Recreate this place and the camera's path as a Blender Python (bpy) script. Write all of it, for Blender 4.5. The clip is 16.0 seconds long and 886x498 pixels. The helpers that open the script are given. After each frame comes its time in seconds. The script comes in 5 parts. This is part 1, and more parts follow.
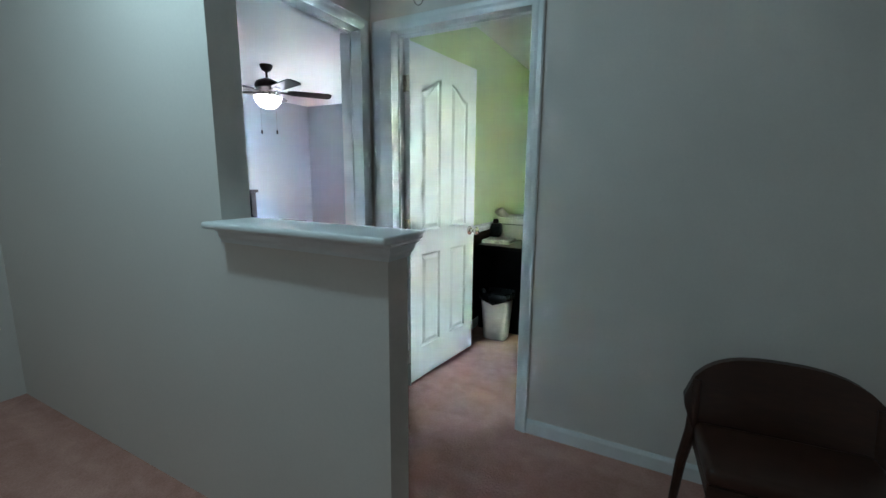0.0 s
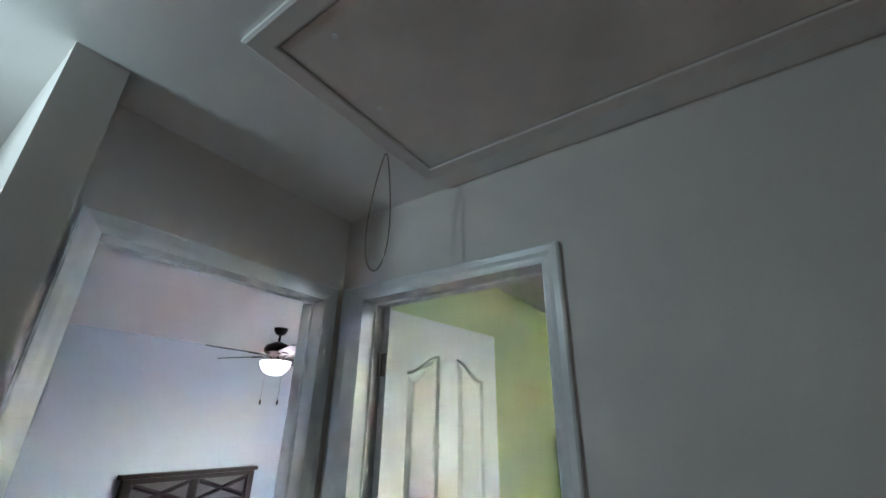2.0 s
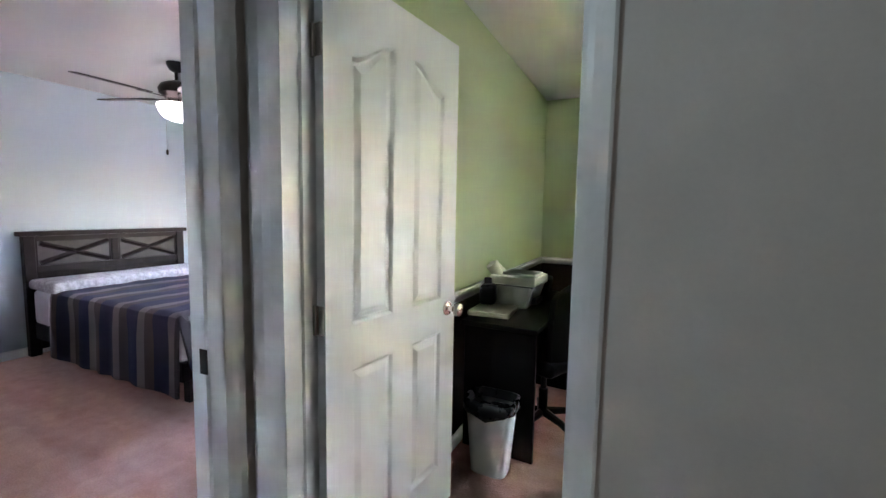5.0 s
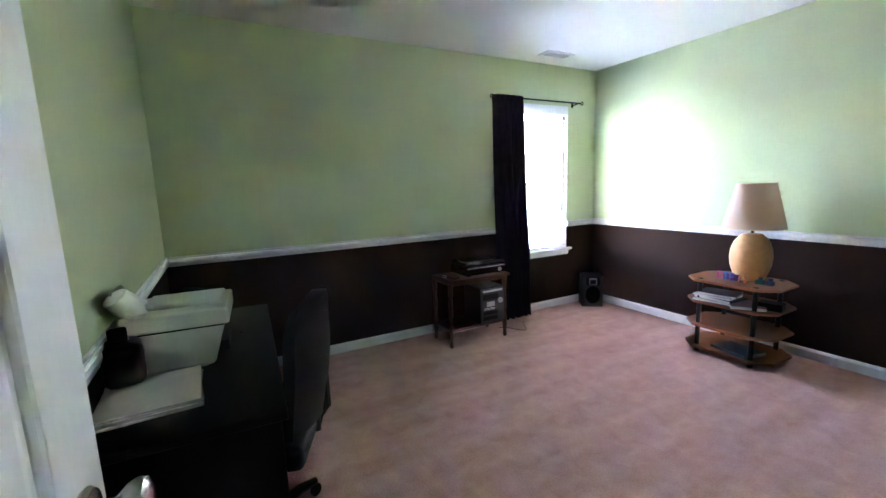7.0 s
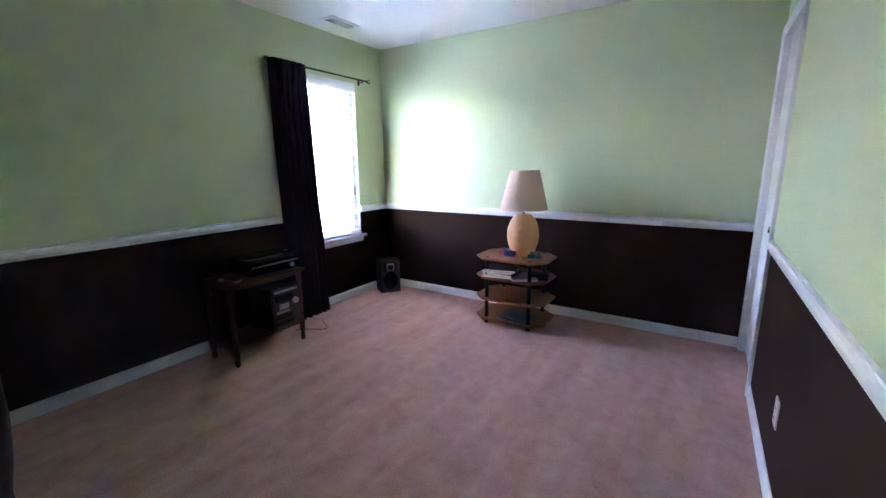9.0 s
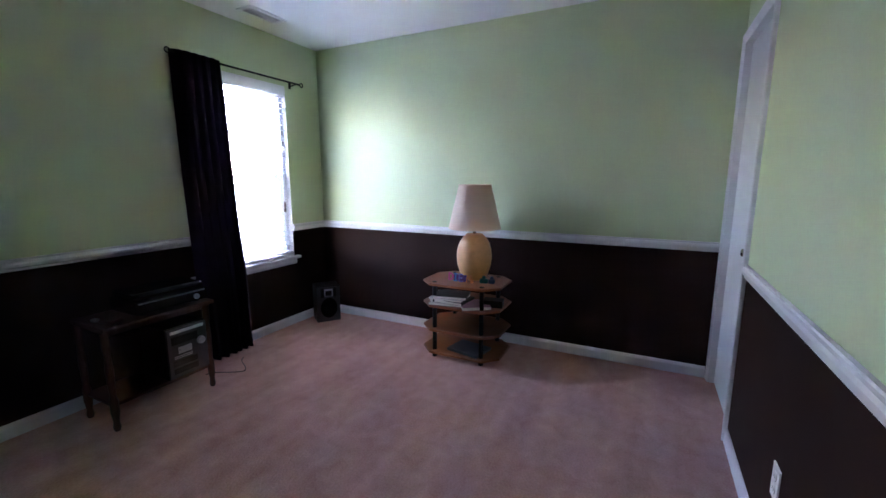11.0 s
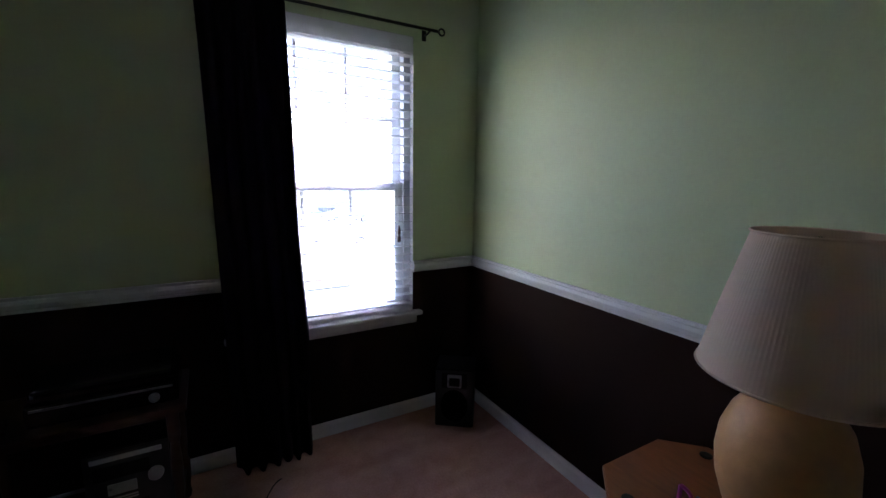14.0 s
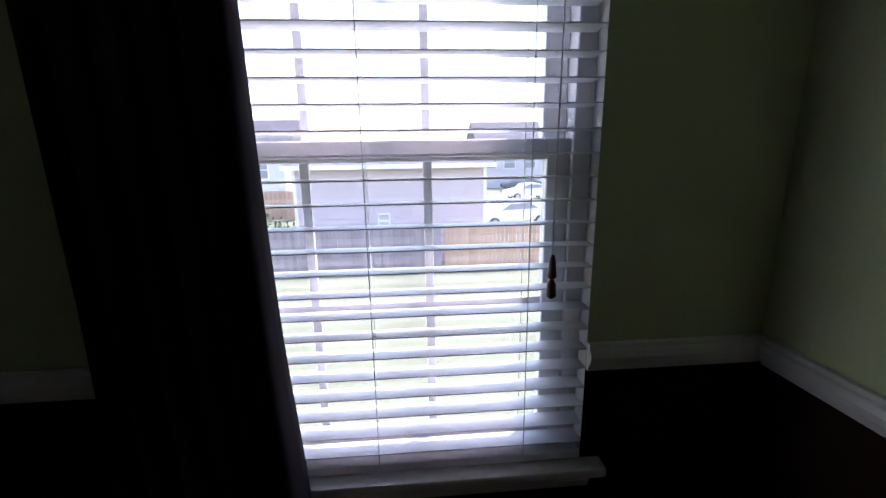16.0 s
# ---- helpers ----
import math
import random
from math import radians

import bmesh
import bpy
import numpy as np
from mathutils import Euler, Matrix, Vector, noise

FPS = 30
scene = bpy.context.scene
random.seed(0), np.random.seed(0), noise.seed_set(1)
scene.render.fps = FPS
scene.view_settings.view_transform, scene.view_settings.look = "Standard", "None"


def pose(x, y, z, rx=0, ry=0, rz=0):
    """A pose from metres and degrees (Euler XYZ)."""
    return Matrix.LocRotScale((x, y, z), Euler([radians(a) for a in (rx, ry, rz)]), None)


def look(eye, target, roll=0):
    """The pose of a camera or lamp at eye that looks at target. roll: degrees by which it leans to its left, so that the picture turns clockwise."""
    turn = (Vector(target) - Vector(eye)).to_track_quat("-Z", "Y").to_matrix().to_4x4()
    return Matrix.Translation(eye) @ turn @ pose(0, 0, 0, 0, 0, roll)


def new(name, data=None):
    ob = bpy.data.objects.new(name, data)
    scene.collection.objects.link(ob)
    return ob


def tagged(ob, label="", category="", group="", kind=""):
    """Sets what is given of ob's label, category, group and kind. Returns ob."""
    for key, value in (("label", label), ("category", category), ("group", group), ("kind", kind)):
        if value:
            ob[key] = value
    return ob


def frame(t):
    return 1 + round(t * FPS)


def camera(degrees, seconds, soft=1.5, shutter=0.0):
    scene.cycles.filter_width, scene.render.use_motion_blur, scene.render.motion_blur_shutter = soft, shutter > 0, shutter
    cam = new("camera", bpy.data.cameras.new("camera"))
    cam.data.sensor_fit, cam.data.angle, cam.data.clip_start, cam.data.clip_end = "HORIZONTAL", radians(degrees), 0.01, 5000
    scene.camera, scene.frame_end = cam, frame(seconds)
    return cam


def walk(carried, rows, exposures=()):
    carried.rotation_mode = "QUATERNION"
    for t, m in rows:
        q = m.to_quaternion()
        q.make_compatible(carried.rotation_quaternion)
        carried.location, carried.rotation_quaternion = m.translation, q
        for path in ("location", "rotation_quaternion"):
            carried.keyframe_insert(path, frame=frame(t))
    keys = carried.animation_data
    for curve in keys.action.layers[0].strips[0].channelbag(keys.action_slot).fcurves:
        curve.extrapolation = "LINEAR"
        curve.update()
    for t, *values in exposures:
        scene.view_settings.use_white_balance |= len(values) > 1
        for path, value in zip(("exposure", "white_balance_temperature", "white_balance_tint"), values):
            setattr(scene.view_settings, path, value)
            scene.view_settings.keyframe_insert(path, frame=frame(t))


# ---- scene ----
cam = camera(94.1, 16.0)
PATH = [
    (0, (1.463, -1.936, 1.294), (0.553, -0.188, 0.955), 0.5),
    (0.5, (1.373, -1.53, 1.326), (0.5, 0.258, 1.122), -2.2),
    (0.7, (1.329, -1.382, 1.324), (0.425, 0.387, 1.099), -3.9),
    (1, (1.274, -1.167, 1.344), (0.16, 0.483, 1.159), -0.4),
    (1.2, (1.229, -1.079, 1.367), (-0.022, 0.479, 1.281), -1.5),
    (1.5, (1.25, -1.038, 1.435), (0.048, 0.536, 1.71), -2.9),
    (2, (1.323, -1.132, 1.595), (0.258, 0.368, 2.38), 0.9),
    (2.5, (1.367, -1.244, 1.664), (0.535, 0.237, 2.719), 0.4),
    (3, (1.394, -1.317, 1.675), (0.592, 0.143, 2.782), 1.6),
    (3.5, (1.403, -1.307, 1.668), (0.58, 0.198, 2.697), 1.3),
    (4, (1.334, -1.226, 1.55), (0.373, 0.455, 2.052), 2.7),
    (4.2, (1.294, -1.166, 1.458), (0.314, 0.566, 1.661), 2.1),
    (6.3, (0.53, -0.125, 1.3), (0.49, 1.86, 1.01), -1.2),
    (6.5, (0.505, -0.03, 1.3), (0.744, 1.937, 1.024), -1.9),
    (7, (0.454, 0.15, 1.312), (1.386, 1.893, 1.008), -1.9),
    (7.5, (0.52, 0.252, 1.286), (1.671, 1.837, 0.883), -2.3),
    (8, (0.574, 0.327, 1.344), (1.846, 1.782, 0.828), -2.9),
    (8.5, (0.588, 0.394, 1.307), (2.179, 1.518, 0.855), -1.7),
    (10.8, (0.912, 0.564, 1.308), (2.645, 1.502, 0.966), 0.6),
    (11, (1.001, 0.552, 1.294), (2.767, 1.431, 0.96), -0.0),
    (11.5, (1.207, 0.607, 1.279), (3.073, 1.261, 0.979), -1.9),
    (12, (1.412, 0.708, 1.283), (3.371, 0.983, 0.984), -2.2),
    (12.5, (1.704, 0.79, 1.306), (3.605, 1.37, 1.081), 0.8),
    (13, (2.041, 0.956, 1.284), (3.792, 1.875, 0.985), 0.5),
    (13.5, (2.388, 1.167, 1.344), (3.948, 2.391, 1.084), -0.9),
    (14, (2.696, 1.333, 1.353), (3.672, 3.046, 1.018), 0.9),
    (14.5, (2.963, 1.577, 1.295), (3.882, 3.318, 0.943), -0.1),
    (15, (3.203, 1.867, 1.297), (3.84, 3.734, 0.967), -0.1),
    (15.5, (3.291, 2.222, 1.296), (3.576, 4.16, 0.894), -0.6),
    (16, (3.296, 2.578, 1.3), (3.445, 4.521, 0.852), -0.9),
]
walk(cam, [(t, look(eye, target, roll)) for t, eye, target, roll in PATH],
     exposures=[(0.0, 7.65, 5600, 14), (1.2, 7.35, 5700, 19), (2.0, 7.35, 6050, 26), (3.0, 7.55, 6500, 32), (3.6, 7.55, 6500, 32), (4.2, 7.5, 6550, 33), (6.3, 7.45, 5850, 29), (7.0, 7.2, 5650, 30),
                (8.0, 6.85, 5500, 33), (8.5, 6.8, 5450, 35), (11.0, 5.95, 5450, 37), (12.0, 5.65, 5500, 37), (12.5, 5.55, 5600, 36), (13.0, 5.3, 5700, 36), (13.5, 4.85, 5800, 35), (14.0, 4.0, 5850, 34), (14.5, 3.45, 5950, 33), (15.0, 3.0, 6050, 32), (15.5, 2.6, 6150, 31), (16.0, 2.3, 6250, 31)])

# ---- world, sun, large lights ----
world = bpy.data.worlds.new("world")
scene.world = world
world.use_nodes = True
wn = world.node_tree.nodes
sky = wn.new("ShaderNodeTexSky")
sky.sky_type = "NISHITA"
sky.sun_disc = False
sky.sun_elevation = radians(54)
sky.sun_rotation = radians(54)
sky.air_density = 1.6
sky.dust_density = 0.8
world.node_tree.links.new(sky.outputs[0], wn["Background"].inputs[0])
wn["Background"].inputs[1].default_value = 0.15


def lamp(name, kind, energy, color, place, size=0.1):
    data = bpy.data.lights.new(name, kind)
    data.energy, data.color = energy, color
    ob = new(name, data)
    ob.location = place
    if kind == "POINT":
        data.shadow_soft_size = size
    return ob


sun = lamp("sun", "SUN", 2.4, (1.0, 0.97, 0.94), (0, 0, 12))
sun.data.angle = radians(0.6)
sun.matrix_world = look((9, 6.5, 15.5), (0, 0, 0))

lamp("hall_bulb", "POINT", 0.09, (0.68, 1.0, 0.95), (0.12, -1.66, 2.31), 0.05)


# ---- materials ----
def material(name, color, rough=0.6, vary=0.12, fine=60.0, coarse=4.0, bump=0.0, bump_scale=200.0, metal=0.0, random_tone=0.0, spec=0.5, stretch=(1, 1, 1)):
    m = bpy.data.materials.new(name)
    m.use_nodes = True
    n, l = m.node_tree.nodes, m.node_tree.links
    bsdf = n["Principled BSDF"]
    bsdf.inputs["Roughness"].default_value = rough
    bsdf.inputs["Metallic"].default_value = metal
    bsdf.inputs["Specular IOR Level"].default_value = spec
    co = n.new("ShaderNodeTexCoord")
    mp = n.new("ShaderNodeMapping")
    mp.inputs["Scale"].default_value = stretch
    l.new(co.outputs["Object"], mp.inputs[0])
    big = n.new("ShaderNodeTexNoise")
    big.inputs["Scale"].default_value, big.inputs["Detail"].default_value = coarse, 4
    small = n.new("ShaderNodeTexNoise")
    small.inputs["Scale"].default_value, small.inputs["Detail"].default_value = fine, 5
    l.new(mp.outputs[0], big.inputs["Vector"])
    l.new(mp.outputs[0], small.inputs["Vector"])
    add = n.new("ShaderNodeMath")
    add.operation = "ADD"
    l.new(big.outputs["Fac"], add.inputs[0])
    l.new(small.outputs["Fac"], add.inputs[1])
    rng = n.new("ShaderNodeMapRange")
    rng.inputs["From Min"].default_value, rng.inputs["From Max"].default_value = 0.6, 1.4
    rng.inputs["To Min"].default_value, rng.inputs["To Max"].default_value = 1 - vary, 1 + vary
    l.new(add.outputs[0], rng.inputs["Value"])
    mul = n.new("ShaderNodeVectorMath")
    mul.operation = "SCALE"
    mul.inputs[0].default_value = color[:3]
    l.new(rng.outputs[0], mul.inputs["Scale"])
    last = mul.outputs[0]
    if random_tone:
        info = n.new("ShaderNodeObjectInfo")
        r2 = n.new("ShaderNodeMapRange")
        r2.inputs["To Min"].default_value, r2.inputs["To Max"].default_value = 1 - random_tone, 1 + random_tone
        l.new(info.outputs["Random"], r2.inputs["Value"])
        m2 = n.new("ShaderNodeVectorMath")
        m2.operation = "SCALE"
        l.new(last, m2.inputs[0])
        l.new(r2.outputs[0], m2.inputs["Scale"])
        last = m2.outputs[0]
    l.new(last, bsdf.inputs["Base Color"])
    rr = n.new("ShaderNodeMapRange")
    rr.inputs["To Min"].default_value, rr.inputs["To Max"].default_value = max(0.02, rough - 0.08), min(1, rough + 0.08)
    l.new(big.outputs["Fac"], rr.inputs["Value"])
    l.new(rr.outputs[0], bsdf.inputs["Roughness"])
    if bump:
        tx = n.new("ShaderNodeTexNoise")
        tx.inputs["Scale"].default_value, tx.inputs["Detail"].default_value = bump_scale, 6
        l.new(mp.outputs[0], tx.inputs["Vector"])
        bp = n.new("ShaderNodeBump")
        bp.inputs["Strength"].default_value, bp.inputs["Distance"].default_value = bump, 0.004
        l.new(tx.outputs["Fac"], bp.inputs["Height"])
        l.new(bp.outputs[0], bsdf.inputs["Normal"])
    return m


def carpet_material():
    m = bpy.data.materials.new("carpet")
    m.use_nodes = True
    n, l = m.node_tree.nodes, m.node_tree.links
    bsdf = n["Principled BSDF"]
    bsdf.inputs["Roughness"].default_value = 0.95
    bsdf.inputs["Specular IOR Level"].default_value = 0.1
    bsdf.inputs["Sheen Weight"].default_value = 0.15
    co = n.new("ShaderNodeTexCoord")
    tuft = n.new("ShaderNodeTexNoise")
    tuft.inputs["Scale"].default_value, tuft.inputs["Detail"].default_value = 95, 4
    patch = n.new("ShaderNodeTexNoise")
    patch.inputs["Scale"].default_value, patch.inputs["Detail"].default_value, patch.inputs["Distortion"].default_value = 11.0, 10, 0.6
    l.new(co.outputs["Object"], tuft.inputs["Vector"])
    l.new(co.outputs["Object"], patch.inputs["Vector"])
    # vacuum strokes: long soft bands
    mp = n.new("ShaderNodeMapping")
    mp.inputs["Rotation"].default_value = (0, 0, radians(24))
    mp.inputs["Scale"].default_value = (0.45, 3.0, 1)
    stroke = n.new("ShaderNodeTexNoise")
    stroke.inputs["Scale"].default_value, stroke.inputs["Detail"].default_value = 2.4, 2
    l.new(co.outputs["Object"], mp.inputs[0])
    l.new(mp.outputs[0], stroke.inputs["Vector"])
    a = n.new("ShaderNodeMath")
    a.operation = "MULTIPLY_ADD"
    a.inputs[1].default_value = 1.05
    l.new(patch.outputs["Fac"], a.inputs[0])
    l.new(stroke.outputs["Fac"], a.inputs[2])
    b = n.new("ShaderNodeMath")
    b.operation = "MULTIPLY_ADD"
    b.inputs[1].default_value = 0.9
    l.new(tuft.outputs["Fac"], b.inputs[0])
    l.new(a.outputs[0], b.inputs[2])
    ramp = n.new("ShaderNodeValToRGB")
    ramp.color_ramp.elements[0].position, ramp.color_ramp.elements[1].position = 0.46, 0.99
    ramp.color_ramp.elements[0].color = (0.41, 0.195, 0.155, 1)
    ramp.color_ramp.elements[1].color = (0.67, 0.385, 0.325, 1)
    half = n.new("ShaderNodeMath")
    half.operation = "MULTIPLY"
    half.inputs[1].default_value = 0.5
    l.new(b.outputs[0], half.inputs[0])
    l.new(half.outputs[0], ramp.inputs[0])
    l.new(ramp.outputs[0], bsdf.inputs["Base Color"])
    bp = n.new("ShaderNodeBump")
    bp.inputs["Strength"].default_value, bp.inputs["Distance"].default_value = 0.8, 0.006
    l.new(tuft.outputs["Fac"], bp.inputs["Height"])
    l.new(bp.outputs[0], bsdf.inputs["Normal"])
    return m


def glow(name, color, strength):
    m = bpy.data.materials.new(name)
    m.use_nodes = True
    bsdf = m.node_tree.nodes["Principled BSDF"]
    bsdf.inputs["Base Color"].default_value = (0.8, 0.8, 0.8, 1)
    bsdf.inputs["Emission Color"].default_value = (*color, 1)
    bsdf.inputs["Emission Strength"].default_value = strength
    return m


def glass_material():
    m = bpy.data.materials.new("window_glass")
    m.use_nodes = True
    n, l = m.node_tree.nodes, m.node_tree.links
    n.remove(n["Principled BSDF"])
    clear = n.new("ShaderNodeBsdfTransparent")
    clear.inputs[0].default_value = (0.95, 0.97, 0.96, 1)
    gloss = n.new("ShaderNodeBsdfGlossy")
    gloss.inputs["Roughness"].default_value = 0.03
    mix = n.new("ShaderNodeMixShader")
    mix.inputs[0].default_value = 0.06
    l.new(clear.outputs[0], mix.inputs[1])
    l.new(gloss.outputs[0], mix.inputs[2])
    l.new(mix.outputs[0], n["Material Output"].inputs[0])
    return m


CARPET = carpet_material()
GREEN = material("green_wall_paint", (0.60, 0.68, 0.405), 0.55, 0.035, 90, 2.0, 0.10, 260)
BROWN = material("dark_brown_wall_paint", (0.023, 0.0105, 0.0075), 0.62, 0.12, 90, 2.0, 0.10, 260, spec=0.08)
OFFWHITE = material("off_white_wall_paint", (0.73, 0.67, 0.63), 0.7, 0.035, 90, 1.6, 0.10, 260)
PALE = material("pale_bedroom_paint", (0.48, 0.545, 0.60), 0.7, 0.03, 90, 1.6, 0.08, 260)
CEIL = material("ceiling_paint", (0.84, 0.83, 0.81), 0.85, 0.03, 120, 1.2, 0.08, 160)
TRIM = material("white_trim_paint", (0.80, 0.80, 0.81), 0.32, 0.04, 50, 5.0, 0.04, 120)
DOORW = material("white_door_paint", (0.80, 0.81, 0.82), 0.36, 0.03, 80, 3.0, 0.10, 240, stretch=(1, 1, 0.12))
GLASS = glass_material()


# ---- mesh helpers ----
def add_box(bm, x0, y0, z0, x1, y1, z1, bevel=0.0, seg=1):
    made = bmesh.ops.create_cube(bm, size=1.0)["verts"]
    m = Matrix.Translation(((x0 + x1) / 2, (y0 + y1) / 2, (z0 + z1) / 2)) @ Matrix.Diagonal((abs(x1 - x0), abs(y1 - y0), abs(z1 - z0), 1))
    bmesh.ops.transform(bm, matrix=m, verts=made)
    if bevel:
        edges = list({e for v in made for e in v.link_edges})
        bmesh.ops.bevel(bm, geom=edges, offset=bevel, segments=seg, affect="EDGES", profile=0.6)
    return bm


def box(x0, y0, z0, x1, y1, z1, bevel=0.0, seg=1):
    return add_box(bmesh.new(), x0, y0, z0, x1, y1, z1, bevel, seg)


def add_lathe(bm, profile, steps=24, place=(0, 0, 0), axis="Z", cap=True):
    """Spin rows of (radius, height) round an axis through place."""
    rings = []
    for r, h in profile:
        ring = []
        for k in range(steps):
            a = 2 * math.pi * k / steps
            p = (r * math.cos(a), r * math.sin(a), h)
            if axis == "X":
                p = (p[2], p[0], p[1])
            elif axis == "Y":
                p = (p[0], p[2], p[1])
            ring.append(bm.verts.new((p[0] + place[0], p[1] + place[1], p[2] + place[2])))
        rings.append(ring)
    for a, b in zip(rings, rings[1:]):
        for k in range(steps):
            j = (k + 1) % steps
            bm.faces.new((a[k], a[j], b[j], b[k]))
    if cap:
        bm.faces.new(rings[0][::-1])
        bm.faces.new(rings[-1])
    bmesh.ops.recalc_face_normals(bm, faces=bm.faces[:])
    return bm


def lathe(profile, steps=24, place=(0, 0, 0), axis="Z", cap=True):
    return add_lathe(bmesh.new(), profile, steps, place, axis, cap)


def add_tube(bm, points, radius, steps=8):
    """A round bar along a line of points; radius may be one number or one for each point."""
    pts = [Vector(p) for p in points]
    rad = radius if isinstance(radius, (list, tuple)) else [radius] * len(pts)
    rings = []
    up = Vector((0, 0, 1))
    for i, p in enumerate(pts):
        d = (pts[min(i + 1, len(pts) - 1)] - pts[max(i - 1, 0)]).normalized()
        side = d.cross(up if abs(d.dot(up)) < 0.95 else Vector((1, 0, 0))).normalized()
        top = side.cross(d).normalized()
        rings.append([bm.verts.new(p + (side * math.cos(2 * math.pi * k / steps) + top * math.sin(2 * math.pi * k / steps)) * rad[i]) for k in range(steps)])
    for a, b in zip(rings, rings[1:]):
        for k in range(steps):
            j = (k + 1) % steps
            bm.faces.new((a[k], a[j], b[j], b[k]))
    bm.faces.new(rings[0][::-1])
    bm.faces.new(rings[-1])
    bmesh.ops.recalc_face_normals(bm, faces=bm.faces[:])
    return bm


def add_prism(bm, outline, z0, z1):
    """A flat plate from an outline of (x, y)."""
    lo = [bm.verts.new((x, y, z0)) for x, y in outline]
    hi = [bm.verts.new((x, y, z1)) for x, y in outline]
    bm.faces.new(lo[::-1])
    bm.faces.new(hi)
    for i in range(len(lo)):
        j = (i + 1) % len(lo)
        bm.faces.new((lo[i], lo[j], hi[j], hi[i]))
    bmesh.ops.recalc_face_normals(bm, faces=bm.faces[:])
    return bm


def add_moulding(bm, profile, start, end, out):
    """Sweep a profile of (depth out, height) straight from start to end; out is the way it stands off the wall."""
    a, b, o = Vector(start), Vector(end), Vector(out).normalized()
    up = Vector((0, 0, 1)) if abs((b - a).normalized().z) < 0.9 else o.cross((b - a).normalized())
    r0 = [bm.verts.new(a + o * d + up * h) for d, h in profile]
    r1 = [bm.verts.new(b + o * d + up * h) for d, h in profile]
    for i in range(len(r0)):
        j = (i + 1) % len(r0)
        bm.faces.new((r0[i], r0[j], r1[j], r1[i]))
    bm.faces.new(r0[::-1])
    bm.faces.new(r1)
    bmesh.ops.recalc_face_normals(bm, faces=bm.faces[:])
    return bm


def smooth(bm, angle=40):
    for f in bm.faces:
        f.smooth = True
    for e in bm.edges:
        if len(e.link_faces) == 2 and e.calc_face_angle(0) > radians(angle):
            e.smooth = False
    return bm


def part(name, bm, mat, parent=None, label="", soft=False):
    if soft:
        smooth(bm)
    me = bpy.data.meshes.new(name)
    bm.to_mesh(me)
    bm.free()
    for m in mat if isinstance(mat, (list, tuple)) else [mat]:
        me.materials.append(m)
    ob = new(name, me)
    if parent:
        ob.parent = parent
    if label:
        ob["label"] = label
    return ob


def thing(name, place, label, category, turn=0.0, group="", kind=""):
    ob = new(name)
    ob.matrix_world = pose(*place, 0, 0, turn)
    return tagged(ob, label, category, group, kind)


def structure(name, bm, mat, label, category, parent=None):
    return tagged(part(name, bm, mat, parent), label, category, kind="structure")


# ---- measurements of the place ----
H = 2.44             # ceiling
RAIL = 0.872         # where green paint meets brown
EAST, NORTH, WEST = 4.06, 3.366, 0.105   # green room walls; the hall wall's room face is y = 0.12
BED_W = -3.85        # bedroom far wall
DOOR = (0.14, 0.893)       # green room door
CLOSET = (3.365, 3.99)
BEDDOOR = (-0.845, -0.095)  # bedroom door along y
HEAD = 2.05
WIN = (2.76, 3.662, 0.60, 2.062)
LAND = (-1.057, -0.943)     # wall and half wall beside the bedroom door
BWIN = (-1.92, -1.27, 0.93, 1.95)


def wall(name, axis, a0, a1, b0, b1, holes, paint, label):
    """A wall along axis 'x' or 'y' from a0 to a1, b0 to b1 thick, with holes (a0, a1, z0, z1). paint: (low side, high side, ends), each a pair below and above the rail."""
    mats, bm = [], bmesh.new()
    cuts = sorted({a0, a1, *(v for h in holes for v in h[:2])})
    zs = sorted({0.0, RAIL, H, *(v for h in holes for v in h[2:])})
    for p, q in zip(cuts, cuts[1:]):
        for s, t in zip(zs, zs[1:]):
            c, z = (p + q) / 2, (s + t) / 2
            if any(h[0] < c < h[1] and h[2] < z < h[3] for h in holes):
                continue
            add_box(bm, *((p, b0, s, q, b1, t) if axis == "x" else (b0, p, s, b1, q, t)))
    bmesh.ops.remove_doubles(bm, verts=bm.verts[:], dist=0.0005)
    seen = {}
    for f in bm.faces:
        seen.setdefault(tuple(round(v, 3) for v in f.calc_center_median()), []).append(f)
    bmesh.ops.delete(bm, geom=[f for fs in seen.values() if len(fs) > 1 for f in fs], context="FACES")
    for f in bm.faces:
        n = f.normal.y if axis == "x" else f.normal.x
        side = paint[0] if n < -0.5 else paint[1] if n > 0.5 else paint[2]
        m = side[1] if f.calc_center_median().z > RAIL else side[0]
        if m not in mats:
            mats.append(m)
        f.material_index = mats.index(m)
    return structure(name, bm, mats, label, "wall")


ROOM, HALLP, BEDP, TRIMP = (BROWN, GREEN), (OFFWHITE, OFFWHITE), (PALE, PALE), (TRIM, TRIM)
SIDING_OUT = material("outer_wall", (0.5, 0.5, 0.48), 0.8)
OUTP = (SIDING_OUT, SIDING_OUT)

